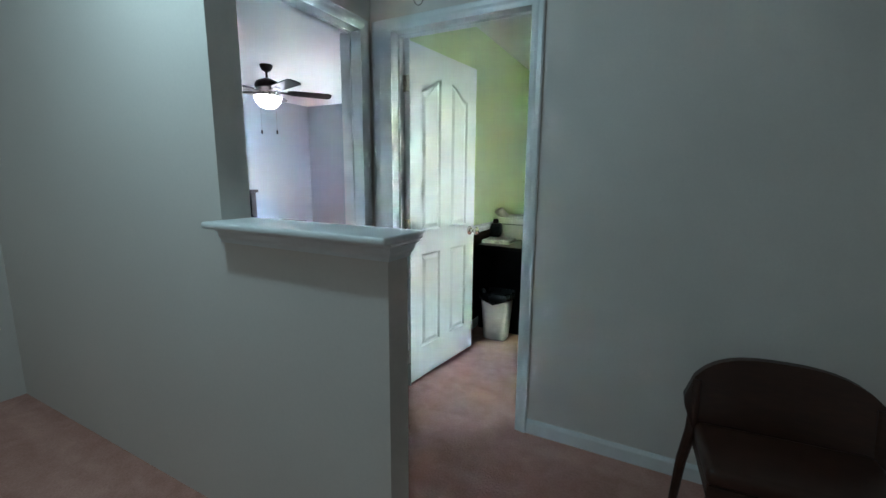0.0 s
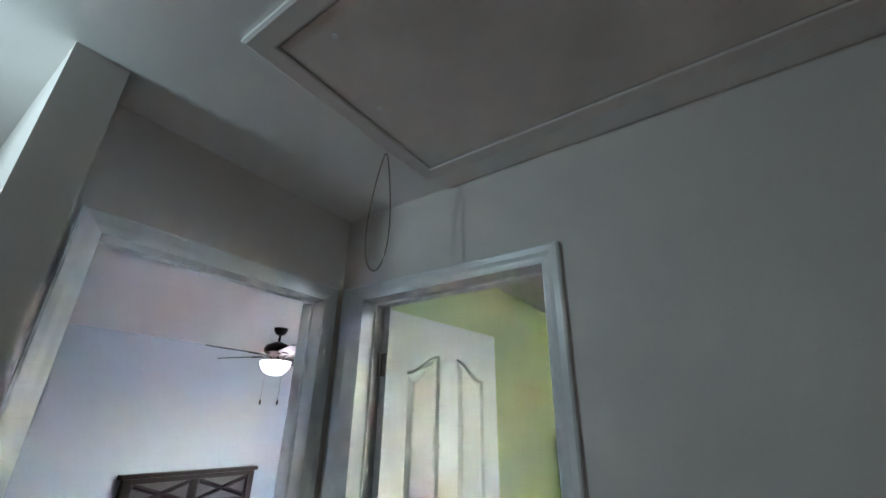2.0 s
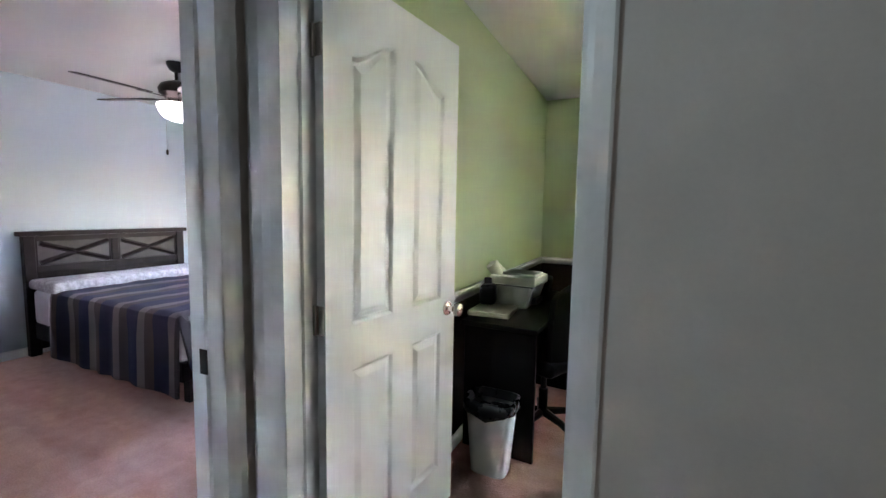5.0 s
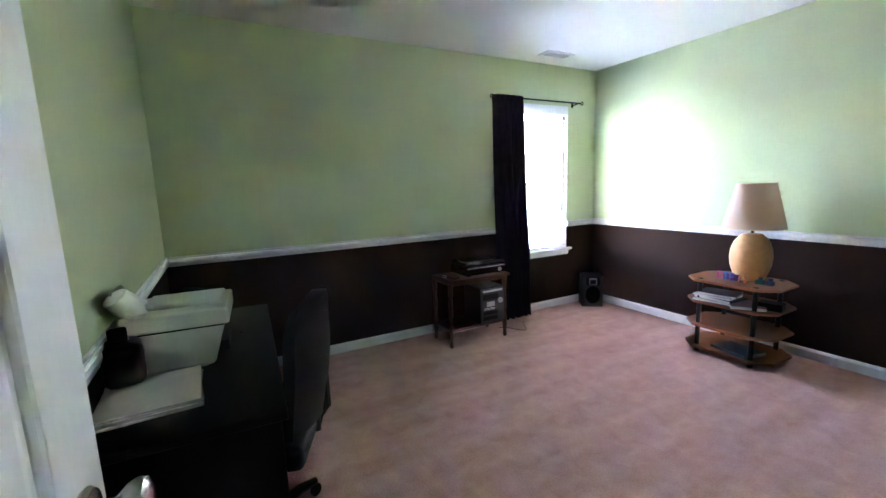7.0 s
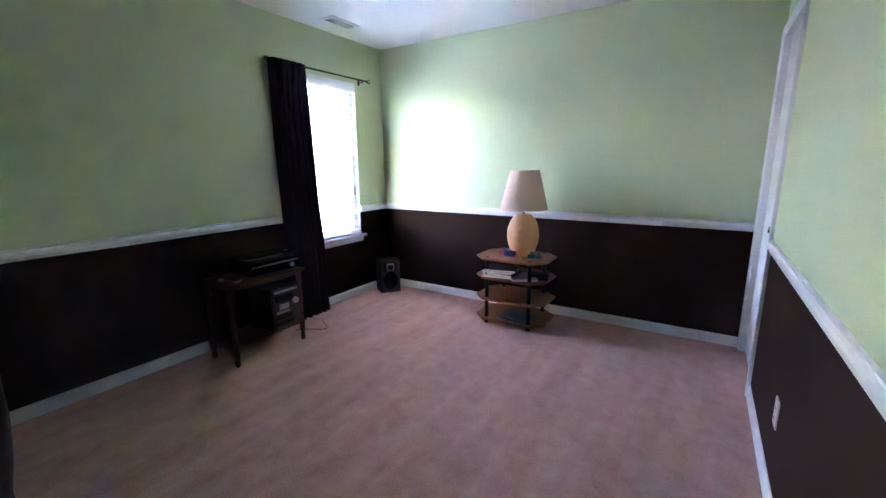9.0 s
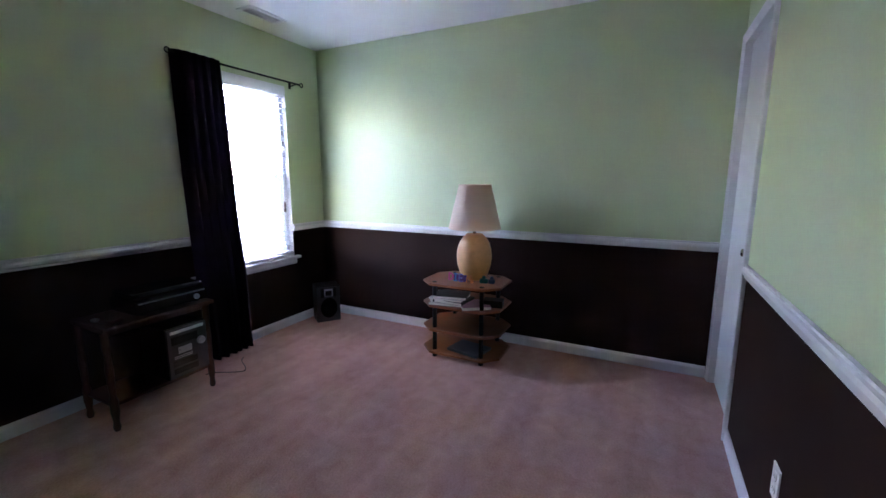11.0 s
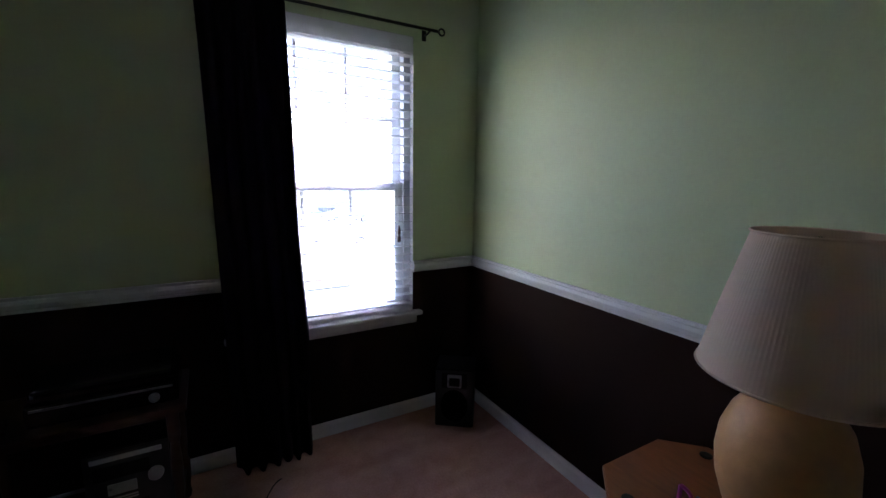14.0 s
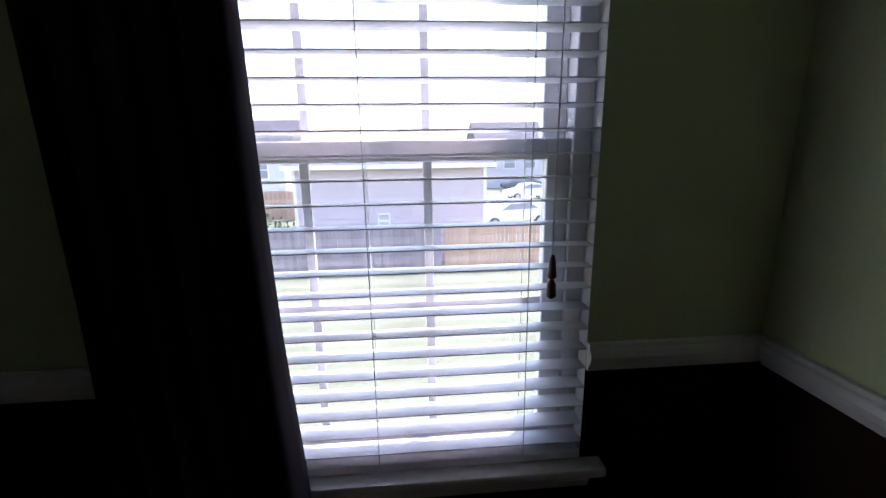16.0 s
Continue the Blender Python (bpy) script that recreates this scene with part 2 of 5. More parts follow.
# ---- large structure ----
structure("floor", box(-3.97, -3.2, -0.25, 4.18, 3.49, 0.0), CARPET, "mauve beige cut-pile carpet with vacuum streaks", "carpet")
structure("ceiling", box(-3.97, -3.2, H, 4.18, 3.49, H + 0.2), CEIL, "flat white painted drywall ceiling", "ceiling")
wall("wall_hall", "x", -0.12, 4.18, 0.0, 0.12, [(*DOOR, 0, HEAD), (*CLOSET, 0, HEAD)], (HALLP, ROOM, TRIMP), "painted drywall partition between hall and green room")
wall("wall_party", "y", 0.12, NORTH, -0.12, WEST, [], (BEDP, ROOM, HALLP), "green over dark brown painted drywall wall")
wall("wall_north", "x", -3.97, 4.18, NORTH, 3.49, [(*WIN[:2], *WIN[2:]), (*BWIN[:2], *BWIN[2:])], (ROOM, OUTP, TRIMP), "green over dark brown painted wall with a window")
wall("wall_east", "y", 0.12, NORTH, EAST, 4.18, [], (ROOM, OUTP, HALLP), "green over dark brown painted drywall wall")
wall("wall_bedroom_door", "y", LAND[1], 0.0, -0.12, 0.0, [(*BEDDOOR, 0, HEAD)], (BEDP, HALLP, TRIMP), "off-white drywall wall with the bedroom doorway")
wall("wall_bedroom_west", "y", LAND[1], NORTH, -3.97, BED_W, [], (OUTP, BEDP, BEDP), "pale blue-white painted bedroom wall")
wall("wall_landing", "x", -3.97, 0.168, LAND[0], LAND[1], [], (HALLP, BEDP, HALLP), "off-white full-height drywall wall ending at a half wall")
wall("wall_south", "x", -3.97, 4.18, -3.2, -3.1, [], (OUTP, HALLP, HALLP), "plain off-white wall closing the hall")
wall("wall_hall_west", "y", -3.1, LAND[0], -1.9, -1.8, [], (HALLP, HALLP, HALLP), "plain off-white wall closing the hall")
wall("wall_closet_back", "y", -3.1, 0.0, EAST, 4.18, [], (HALLP, OUTP, HALLP), "plain wall closing the closet")
wall("wall_hall_east", "y", -3.1, 0.0, 2.9, 3.0, [], (HALLP, HALLP, HALLP), "plain off-white wall closing the hall")
# bedroom side of the outer wall is pale
structure("wall_bedroom_north", box(BED_W, NORTH - 0.012, 0, BWIN[0], NORTH - 0.002, H), PALE, "pale blue-white painted bedroom wall", "wall")
bm = box(BWIN[1], NORTH - 0.012, 0, -0.12, NORTH - 0.002, H)
add_box(bm, BWIN[0], NORTH - 0.012, 0, BWIN[1], NORTH - 0.002, BWIN[2])
add_box(bm, BWIN[0], NORTH - 0.012, BWIN[3], BWIN[1], NORTH - 0.002, H)
structure("wall_bedroom_window_side", bm, PALE, "pale blue-white painted wall round the bedroom window", "wall")

# ---- more materials ----
BLACKWOOD = material("black_brown_laminate", (0.008, 0.006, 0.0055), 0.38, 0.25, 30, 3, 0.05, 90, spec=0.22, stretch=(1, 1, 6))
DARKWOOD = material("dark_stained_wood", (0.016, 0.010, 0.010), 0.45, 0.35, 14, 2, 0.08, 60, spec=0.2, stretch=(6, 1, 1))
CHERRY = material("cherry_wood_laminate", (0.28, 0.09, 0.029), 0.38, 0.22, 16, 2, 0.05, 60, stretch=(5, 1, 1))
REDWOOD = material("red_brown_wood", (0.075, 0.027, 0.015), 0.4, 0.25, 18, 2, 0.05, 60, stretch=(1, 6, 1))
CHAIRWOOD = material("walnut_chair_wood", (0.045, 0.018, 0.011), 0.4, 0.3, 16, 3, 0.06, 70, stretch=(1, 1, 5))
BLACK = material("black_plastic", (0.007, 0.007, 0.0075), 0.42, 0.15, 120, 8, 0.05, 300, spec=0.3)
BLACKCLOTH = material("black_fabric", (0.005, 0.005, 0.0055), 0.9, 0.25, 220, 8, 0.3, 420, spec=0.1)
SILVER = material("silver_grey_plastic", (0.38, 0.39, 0.43), 0.3, 0.1, 80, 6, 0.0, metal=0.3)
CHARCOAL = material("charcoal_plastic", (0.055, 0.055, 0.06), 0.45, 0.1, 80, 6, spec=0.3)
DULLGREY = material("dark_grey_plastic", (0.035, 0.036, 0.041), 0.4, 0.1, 80, 6)
GLOSSBLACK = material("glossy_black_plastic", (0.008, 0.008, 0.009), 0.14, 0.15, 60, 5, spec=0.5)
LEATHER = material("black_leather", (0.009, 0.0075, 0.007), 0.5, 0.2, 60, 6, 0.25, 160, spec=0.12)
NICKEL = material("satin_nickel", (0.56, 0.53, 0.49), 0.24, 0.06, 90, 9, metal=1.0)
BRONZE = material("oil_rubbed_bronze", (0.03, 0.022, 0.02), 0.35, 0.2, 60, 8, metal=0.7)
CREAM = material("cream_printer_plastic", (0.72, 0.70, 0.62), 0.4, 0.05, 90, 6)
PAPER = material("white_paper", (0.80, 0.78, 0.72), 0.8, 0.06, 60, 9)
BINW = material("white_bin_plastic", (0.76, 0.76, 0.74), 0.35, 0.05, 60, 6)
BAG = material("black_bin_liner", (0.02, 0.02, 0.022), 0.28, 0.3, 40, 12, 0.4, 50)
SHADE = material("cream_pleated_fabric", (0.82, 0.69, 0.58), 0.85, 0.05, 160, 6, 0.05, 300)
GOURD = material("straw_coloured_ceramic", (0.62, 0.325, 0.125), 0.5, 0.16, 26, 5, 0.35, 40)
BLIND = material("white_blind_slat", (0.84, 0.84, 0.85), 0.35, 0.03, 60, 8)
VINYL = material("white_vinyl_window", (0.82, 0.82, 0.84), 0.35, 0.03, 60, 8)
STRING = material("tan_cord", (0.17, 0.13, 0.10), 0.8, 0.1, 200, 20)
BLINDCORD = material("white_blind_cord", (0.75, 0.75, 0.75), 0.8, 0.1, 200, 20)
SHEETP = material("grey_patterned_pillow", (0.50, 0.48, 0.52), 0.9, 0.45, 45, 22, 0.2, 200)
SHEETW = material("white_bed_sheet", (0.66, 0.65, 0.68), 0.9, 0.08, 60, 8, 0.2, 60)
OUTLETW = material("white_outlet_plastic", (0.78, 0.78, 0.76), 0.3, 0.03)
HATCHTRIM = material("hatch_frame_paint", (0.76, 0.71, 0.68), 0.5, 0.05, 40, 3.0, 0.06, 160)
HATCHW = material("hatch_board_paint", (0.72, 0.66, 0.62), 0.6, 0.07, 14, 2.2, 0.10, 160)


def let_through(m, color, amount):
    n, l = m.node_tree.nodes, m.node_tree.links
    thin = n.new("ShaderNodeBsdfTranslucent")
    thin.inputs[0].default_value = (*color, 1)
    mix = n.new("ShaderNodeMixShader")
    mix.inputs[0].default_value = amount
    l.new(n["Principled BSDF"].outputs[0], mix.inputs[1])
    l.new(thin.outputs[0], mix.inputs[2])
    l.new(mix.outputs[0], n["Material Output"].inputs[0])
    return m


let_through(BLIND, (0.86, 0.84, 0.86), 0.4)
let_through(SHADE, (0.86, 0.64, 0.47), 0.4)


def toned(name, color):
    return material(name, color, 0.4, 0.08, 60, 9)


def curtain_material():
    m = material("plum_black_curtain_cloth", (0.018, 0.012, 0.022), 0.9, 0.25, 160, 6, 0.2, 320, spec=0.2)
    return let_through(m, (0.05, 0.035, 0.07), 0.25)


CURTAIN = curtain_material()


def stripes_material():
    """Woven bands of navy, slate and taupe across the bed's length."""
    m = material("striped_comforter_cloth", (0.1, 0.1, 0.1), 0.9, 0.2, 150, 8, 0.3, 240)
    n, l = m.node_tree.nodes, m.node_tree.links
    co = n.new("ShaderNodeTexCoord")
    sep = n.new("ShaderNodeSeparateXYZ")
    l.new(co.outputs["Object"], sep.inputs[0])
    sc = n.new("ShaderNodeMath")
    sc.operation = "MULTIPLY"
    sc.inputs[1].default_value = 1.55
    l.new(sep.outputs["X"], sc.inputs[0])
    fr = n.new("ShaderNodeMath")
    fr.operation = "FRACT"
    l.new(sc.outputs[0], fr.inputs[0])
    ramp = n.new("ShaderNodeValToRGB")
    ramp.color_ramp.interpolation = "CONSTANT"
    els = ramp.color_ramp.elements
    tones = ((0.0, (0.018, 0.021, 0.060)), (0.26, (0.15, 0.135, 0.155)), (0.38, (0.050, 0.042, 0.052)), (0.52, (0.016, 0.019, 0.062)), (0.74, (0.17, 0.15, 0.165)), (0.86, (0.07, 0.055, 0.062)))
    els[0].color = (*tones[0][1], 1)
    els[1].position, els[1].color = tones[1][0], (*tones[1][1], 1)
    for p, c in tones[2:]:
        e = els.new(p)
        e.color = (*c, 1)
    l.new(fr.outputs[0], ramp.inputs[0])
    l.new(ramp.outputs[0], n["Principled BSDF"].inputs["Base Color"])
    return m


STRIPES = stripes_material()

# ---- trim of the house ----
CASING = ((0, 0), (0.010, 0), (0.012, 0.008), (0.014, 0.020), (0.018, 0.034), (0.020, 0.052), (0.016, 0.058), (0, 0.058))
BASE = ((0, 0), (0.013, 0), (0.013, 0.058), (0.010, 0.066), (0.005, 0.076), (0, 0.076))
RAILP = ((0, -0.031), (0.010, -0.031), (0.013, -0.018), (0.020, -0.012), (0.024, 0.004), (0.020, 0.016), (0.012, 0.020), (0.014, 0.031), (0, 0.031))


def door_casing(name, axis, a0, a1, face, out, head, label, low=1.0):
    """Three boards round an opening; the profile's thick side lies outwards. low: how much wider the first board is."""
    bm = bmesh.new()
    for a, s in ((a0, -1), (a1, 1)):
        o = Vector((0, out, 0)) if axis == "x" else Vector((out, 0, 0))
        side = Vector((s, 0, 0)) if axis == "x" else Vector((0, s, 0))
        p = Vector((a, face, 0)) if axis == "x" else Vector((face, a, 0))
        k = low if s < 0 else 1.0
        lo = [bm.verts.new(p + o * d + side * h * k) for d, h in CASING]
        hi = [bm.verts.new(p + o * d + side * h * k + Vector((0, 0, head + h))) for d, h in CASING]
        for i in range(len(lo)):
            j = (i + 1) % len(lo)
            bm.faces.new((lo[i], lo[j], hi[j], hi[i]))
        bm.faces.new(lo)
        bm.faces.new(hi)
    o = Vector((0, out, 0)) if axis == "x" else Vector((out, 0, 0))
    r0, r1 = [], []
    for d, h in CASING:
        z = Vector((0, 0, head + h))
        r0.append(bm.verts.new((Vector((a0 - h * low, face, 0)) if axis == "x" else Vector((face, a0 - h * low, 0))) + o * d + z))
        r1.append(bm.verts.new((Vector((a1 + h, face, 0)) if axis == "x" else Vector((face, a1 + h, 0))) + o * d + z))
    for i in range(len(r0)):
        j = (i + 1) % len(r0)
        bm.faces.new((r0[i], r0[j], r1[j], r1[i]))
    bmesh.ops.recalc_face_normals(bm, faces=bm.faces[:])
    return structure(name, bm, TRIM, label, "door casing")


WC = "white moulded wooden door casing with a stepped profile"
door_casing("trim_green_door_hall", "x", *DOOR, 0.0, -1, HEAD, WC, 2.0)
door_casing("trim_green_door_room", "x", DOOR[0] + 0.03, DOOR[1], 0.12, 1, HEAD, WC)
door_casing("trim_closet", "x", *CLOSET, 0.12, 1, HEAD, WC)
door_casing("trim_bedroom_door", "y", *BEDDOOR, 0.0, 1, HEAD, WC)
door_casing("trim_bedroom_inside", "y", *BEDDOOR, -0.12, -1, HEAD, WC)

# door stops inside the jambs
bm = box(DOOR[0], 0.055, 0, DOOR[0] + 0.011, 0.085, HEAD)
add_box(bm, DOOR[1] - 0.011, 0.055, 0, DOOR[1], 0.085, HEAD)
add_box(bm, DOOR[0], 0.055, HEAD - 0.011, DOOR[1], 0.085, HEAD - 0.0005)
structure("trim_green_door_stop", bm, TRIM, "white door stop moulding inside the jamb", "door stop")
bm = box(-0.085, BEDDOOR[0], 0, -0.055, BEDDOOR[0] + 0.011, HEAD)
add_box(bm, -0.085, BEDDOOR[1] - 0.011, 0, -0.055, BEDDOOR[1], HEAD)
add_box(bm, -0.085, BEDDOOR[0], HEAD - 0.011, -0.055, BEDDOOR[1], HEAD - 0.0005)
structure("trim_bedroom_stop", bm, TRIM, "white door stop moulding inside the jamb", "door stop")


def run(name, profile, z, pieces, mat, label, category):
    bm = bmesh.new()
    for (x0, y0), (x1, y1), out in pieces:
        add_moulding(bm, profile, (x0, y0, z), (x1, y1, z), (*out, 0))
    return structure(name, bm, mat, label, category)


run("baseboard_green_room", BASE, 0, [
    ((WEST, NORTH), (EAST, NORTH), (0, -1)), ((EAST, 0.14), (EAST, NORTH - 0.013), (-1, 0)), ((WEST, 0.12), (WEST, NORTH - 0.013), (1, 0)),
    ((DOOR[1] + 0.059, 0.12), (CLOSET[0] - 0.059, 0.12), (0, 1))], TRIM, "white painted wooden baseboard along the carpet", "baseboard")
run("baseboard_hall", BASE, 0, [((DOOR[1] + 0.059, 0), (2.9, 0), (0, -1))], TRIM, "white painted wooden baseboard along the carpet", "baseboard")
run("baseboard_bedroom", BASE, 0, [((BED_W, LAND[1]), (BED_W, NORTH), (1, 0)), ((BED_W, NORTH - 0.012), (-0.12, NORTH - 0.012), (0, -1)), ((BED_W, LAND[1]), (-0.12, LAND[1]), (0, 1))], TRIM, "white painted wooden baseboard in the bedroom", "baseboard")
run("trim_chair_rail", RAILP, RAIL, [
    ((WEST, NORTH), (WIN[0] - 0.001, NORTH), (0, -1)), ((WIN[1] + 0.001, NORTH), (EAST, NORTH), (0, -1)), ((EAST, 0.14), (EAST, NORTH - 0.02), (-1, 0)), ((WEST, 0.2), (WEST, NORTH - 0.02), (1, 0)),
    ((DOOR[1] + 0.059, 0.12), (CLOSET[0] - 0.059, 0.12), (0, 1))], TRIM, "white moulded chair rail between green and brown paint", "chair rail")

# half wall beside the landing with its cap
structure("wall_half", box(0.168, LAND[0], 0, 0.842, LAND[1] - 0.02, 1.076), OFFWHITE, "off-white painted drywall half wall", "half wall")
cap = thing("half_wall_cap", (0, 0, 1.076), "white painted wooden cap with cove moulding on the half wall", "wall cap")
bm = bmesh.new()
add_box(bm, 0.169, LAND[0] - 0.075, 0.052, 0.885, LAND[1] + 0.004, 0.074, 0.009, 3)
part("board", bm, TRIM, cap, soft=True)
COVE = ((0, 0), (0.012, 0), (0.014, 0.012), (0.024, 0.022), (0.028, 0.038), (0.044, 0.044), (0.044, 0.052), (0, 0.052))
bm = bmesh.new()
legs = []
for d, h in COVE:
    e = 0.75 * d
    legs.append([bm.verts.new(p) for p in ((0.169, LAND[0] - e, h), (0.842 + e, LAND[0] - e, h), (0.842 + e, LAND[1] - 0.02 + 0.5 * d, h), (0.169, LAND[1] - 0.02 + 0.5 * d, h))])
for a, b in zip(legs, legs[1:] + legs[:1]):
    for k in range(3):
        bm.faces.new((a[k], a[k + 1], b[k + 1], b[k]))
bmesh.ops.recalc_face_normals(bm, faces=bm.faces[:])
part("cove_moulding", bm, TRIM, cap)


# ---- doors ----
def panel_face(bm, xs, z0, zl, zr, y, flip):
    """One moulded panel whose top edge swings up to one side: a sunk groove and a raised field, ring within ring."""
    x0, x1 = xs

    def ring(o, d):
        pts = [(x0 + o, z0 + o), (x1 - o, z0 + o)]
        for k in range(12, -1, -1):
            u = k / 12
            pts.append((x0 + o + (x1 - x0 - 2 * o) * u, zl + (zr - zl) * u * u * (3 - 2 * u) - o))
        return [bm.verts.new((x, y + flip * d, z)) for x, z in pts]

    rings = [ring(o, d) for o, d in ((0.0, 0.0), (0.004, -0.003), (0.010, -0.010), (0.018, -0.010), (0.040, -0.002))]
    for a, b in zip(rings, rings[1:]):
        for k in range(len(a)):
            q = (k + 1) % len(a)
            bm.faces.new((a[k], a[q], b[q], b[k]))
    bm.faces.new(rings[-1])
    return [(x0 + (x1 - x0) * k / 12, zl + (zr - zl) * (k / 12) ** 2 * (3 - 2 * k / 12)) for k in range(13)]


def panel_door_mesh(width, height, thick=0.035):
    """A moulded four-panel leaf with eyebrow-topped upper panels; hinge edge at x 0, faces at y 0 and -thick."""
    bm = bmesh.new()
    st, mid = 0.11, 0.115
    pw = (width - 2 * st - mid) / 2
    cols = ((st, st + pw), (st + pw + mid, width - st))
    lock0, lock1 = 0.80, 0.945
    zb, ztl, zth = 0.20, height - 0.235, height - 0.15
    for y, flip in ((0.0, 1), (-thick, -1)):
        def quad(pts):
            f = bm.faces.new([bm.verts.new((x, y, z)) for x, z in pts])
            f.normal_update()
            if (f.normal.y > 0) != (flip > 0):
                f.normal_flip()
        tops = []
        for i, xs in enumerate(cols):
            lo, hi = (ztl, zth) if i == 0 else (zth, ztl)
            tops.append(panel_face(bm, xs, lock1, lo, hi, y, flip))
            panel_face(bm, xs, zb, lock0, lock0, y, flip)
        quad(((0, 0), (width, 0), (width, zb), (0, zb)))
        quad(((0, lock0), (width, lock0), (width, lock1), (0, lock1)))
        for x0, x1 in ((0, st), (st + pw, st + pw + mid), (width - st, width)):
            quad(((x0, zb), (x1, zb), (x1, lock0), (x0, lock0)))
            quad(((x0, lock1), (x1, lock1), (x1, height), (x0, height)))
        for t in tops:
            for (xa, za), (xb, zb2) in zip(t, t[1:]):
                quad(((xa, za), (xb, zb2), (xb, height), (xa, height)))
    for x in (0, width):
        bm.faces.new([bm.verts.new(p) for p in ((x, 0, 0), (x, -thick, 0), (x, -thick, height), (x, 0, height))])
    for z in (0, height):
        bm.faces.new([bm.verts.new(p) for p in ((0, 0, z), (width, 0, z), (width, -thick, z), (0, -thick, z))])
    bmesh.ops.remove_doubles(bm, verts=bm.verts[:], dist=0.0002)
    return bm


def knob_mesh(y0, way):
    """Round door knob with its rose, standing out along y."""
    prof = [(0.030, 0.0), (0.032, 0.004), (0.028, 0.010), (0.013, 0.014), (0.011, 0.032), (0.016, 0.038), (0.025, 0.046), (0.029, 0.056), (0.027, 0.066), (0.017, 0.072), (0.004, 0.073)]
    return smooth(lathe([(r, y0 + way * h) for r, h in prof], 24, axis="Y"))


door = thing("panel_door", (DOOR[0] + 0.012, 0.105, 0.03), "white four-panel moulded door standing open on nickel hinges", "door", 83.0)
part("leaf", panel_door_mesh(0.732, 2.0), DOORW, door)
for y0, way in ((0.0, 1), (-0.035, -1)):
    k = part("knob", knob_mesh(y0, way), NICKEL, door, "satin nickel round knob")
    k.location = (0.67, 0, 0.895)
bm = box(0.7325, -0.030, 0.865, 0.734, -0.006, 0.935, 0.0004)
part("latch_plate", bm, NICKEL, door)
for z in (0.17, 0.98, 1.78):
    bm = lathe([(0.007, z - 0.045), (0.007, z + 0.045)], 10, place=(-0.004, 0.004, 0))
    add_box(bm, 0.0, -0.031, z - 0.044, -0.002, 0.002, z + 0.044)
    part("hinge", bm, NICKEL, door)

closet = thing("closet_door", (CLOSET[0] + 0.006, 0.096, 0.012), "white flush closet door, closed, with small nickel knob", "door")
part("leaf", box(0, -0.035, 0, 0.613, 0, 2.032, 0.002), DOORW, closet)
k = part("knob", knob_mesh(0.0, 1), NICKEL, closet, "satin nickel round knob")
k.matrix_basis = Matrix.LocRotScale((0.04, 0, 0.93), None, (0.7, 0.55, 0.7))
bm = box(CLOSET[0], 0.02, 0, CLOSET[0] + 0.004, 0.118, HEAD - 0.004)
structure("trim_closet_jamb", bm, TRIM, "white closet door jamb", "door jamb")
# strike plate on the bedroom jamb
structure("trim_strike_plate", box(-0.075, BEDDOOR[1] - 0.014, 0.88, -0.045, BEDDOOR[1] - 0.0115, 0.95), BRONZE, "dark metal strike plate in the bedroom jamb", "strike plate")

# ---- attic hatch ----
hatch = thing("attic_hatch", (0, 0, H), "painted plywood attic hatch framed in white moulding on the ceiling", "attic hatch")
hx0, hx1, hy0, hy1 = 0.568, 1.818, -0.775, -0.157
part("panel", box(hx0 + 0.004, hy0 + 0.004, -0.009, hx1 - 0.004, hy1 - 0.004, 0.0, 0.001), HATCHW, hatch)
FR = ((0, 0), (0.011, 0.0), (0.014, 0.006), (0.015, 0.050), (0.011, 0.058), (0, 0.058))


def hatch_side(a, b, side):
    bm = bmesh.new()
    a, b, side = Vector((*a, 0)), Vector((*b, 0)), Vector((*side, 0))
    along = (b - a).normalized()
    r0 = [bm.verts.new(a + side * h - along * h + Vector((0, 0, -d))) for d, h in FR]
    r1 = [bm.verts.new(b + side * h + along * h + Vector((0, 0, -d))) for d, h in FR]
    for i in range(len(r0)):
        j = (i + 1) % len(r0)
        bm.faces.new((r0[i], r0[j], r1[j], r1[i]))
    bmesh.ops.recalc_face_normals(bm, faces=bm.faces[:])
    return bm


for a, b, s in (((hx0, hy0), (hx0, hy1), (-1, 0)), ((hx1, hy0), (hx1, hy1), (1, 0)), ((hx0, hy0), (hx1, hy0), (0, -1)), ((hx0, hy1), (hx1, hy1), (0, 1))):
    part("frame_side", hatch_side(a, b, s), HATCHTRIM, hatch)
for x, y in ((0.707, -0.715), (0.626, -0.48), (1.092, -0.715)):
    part("screw", lathe([(0.007, -0.0115), (0.007, -0.009), (0.004, -0.0085)], 10, place=(x, y, 0)), TRIM, hatch)
loop = [(0.505, -0.315, -0.016)]
for k in range(1, 25):
    u = k / 24 * 2 * math.pi
    loop.append((0.505 - 0.014 * (1 - math.cos(u)) / 2 - 0.038 * math.sin(u) * (0.35 + 0.65 * (1 - math.cos(u)) / 2), -0.315 - 0.028 * math.sin(u) * (0.35 + 0.65 * (1 - math.cos(u)) / 2), -0.016 - 0.207 * (1 - math.cos(u))))
part("pull_cord", add_tube(bmesh.new(), loop, 0.0022, 6), STRING, hatch, "thin looped pull cord")

# ---- hall ceiling light ----
hl = thing("ceiling_light", (0.12, -1.66, H), "round white glass ceiling light, switched on", "ceiling light")
part("base", lathe([(0.15, 0.0), (0.15, -0.02), (0.14, -0.028)], 32), TRIM, hl)
part("dome", smooth(lathe([(0.135, -0.026), (0.132, -0.028)], 32)), TRIM, hl)

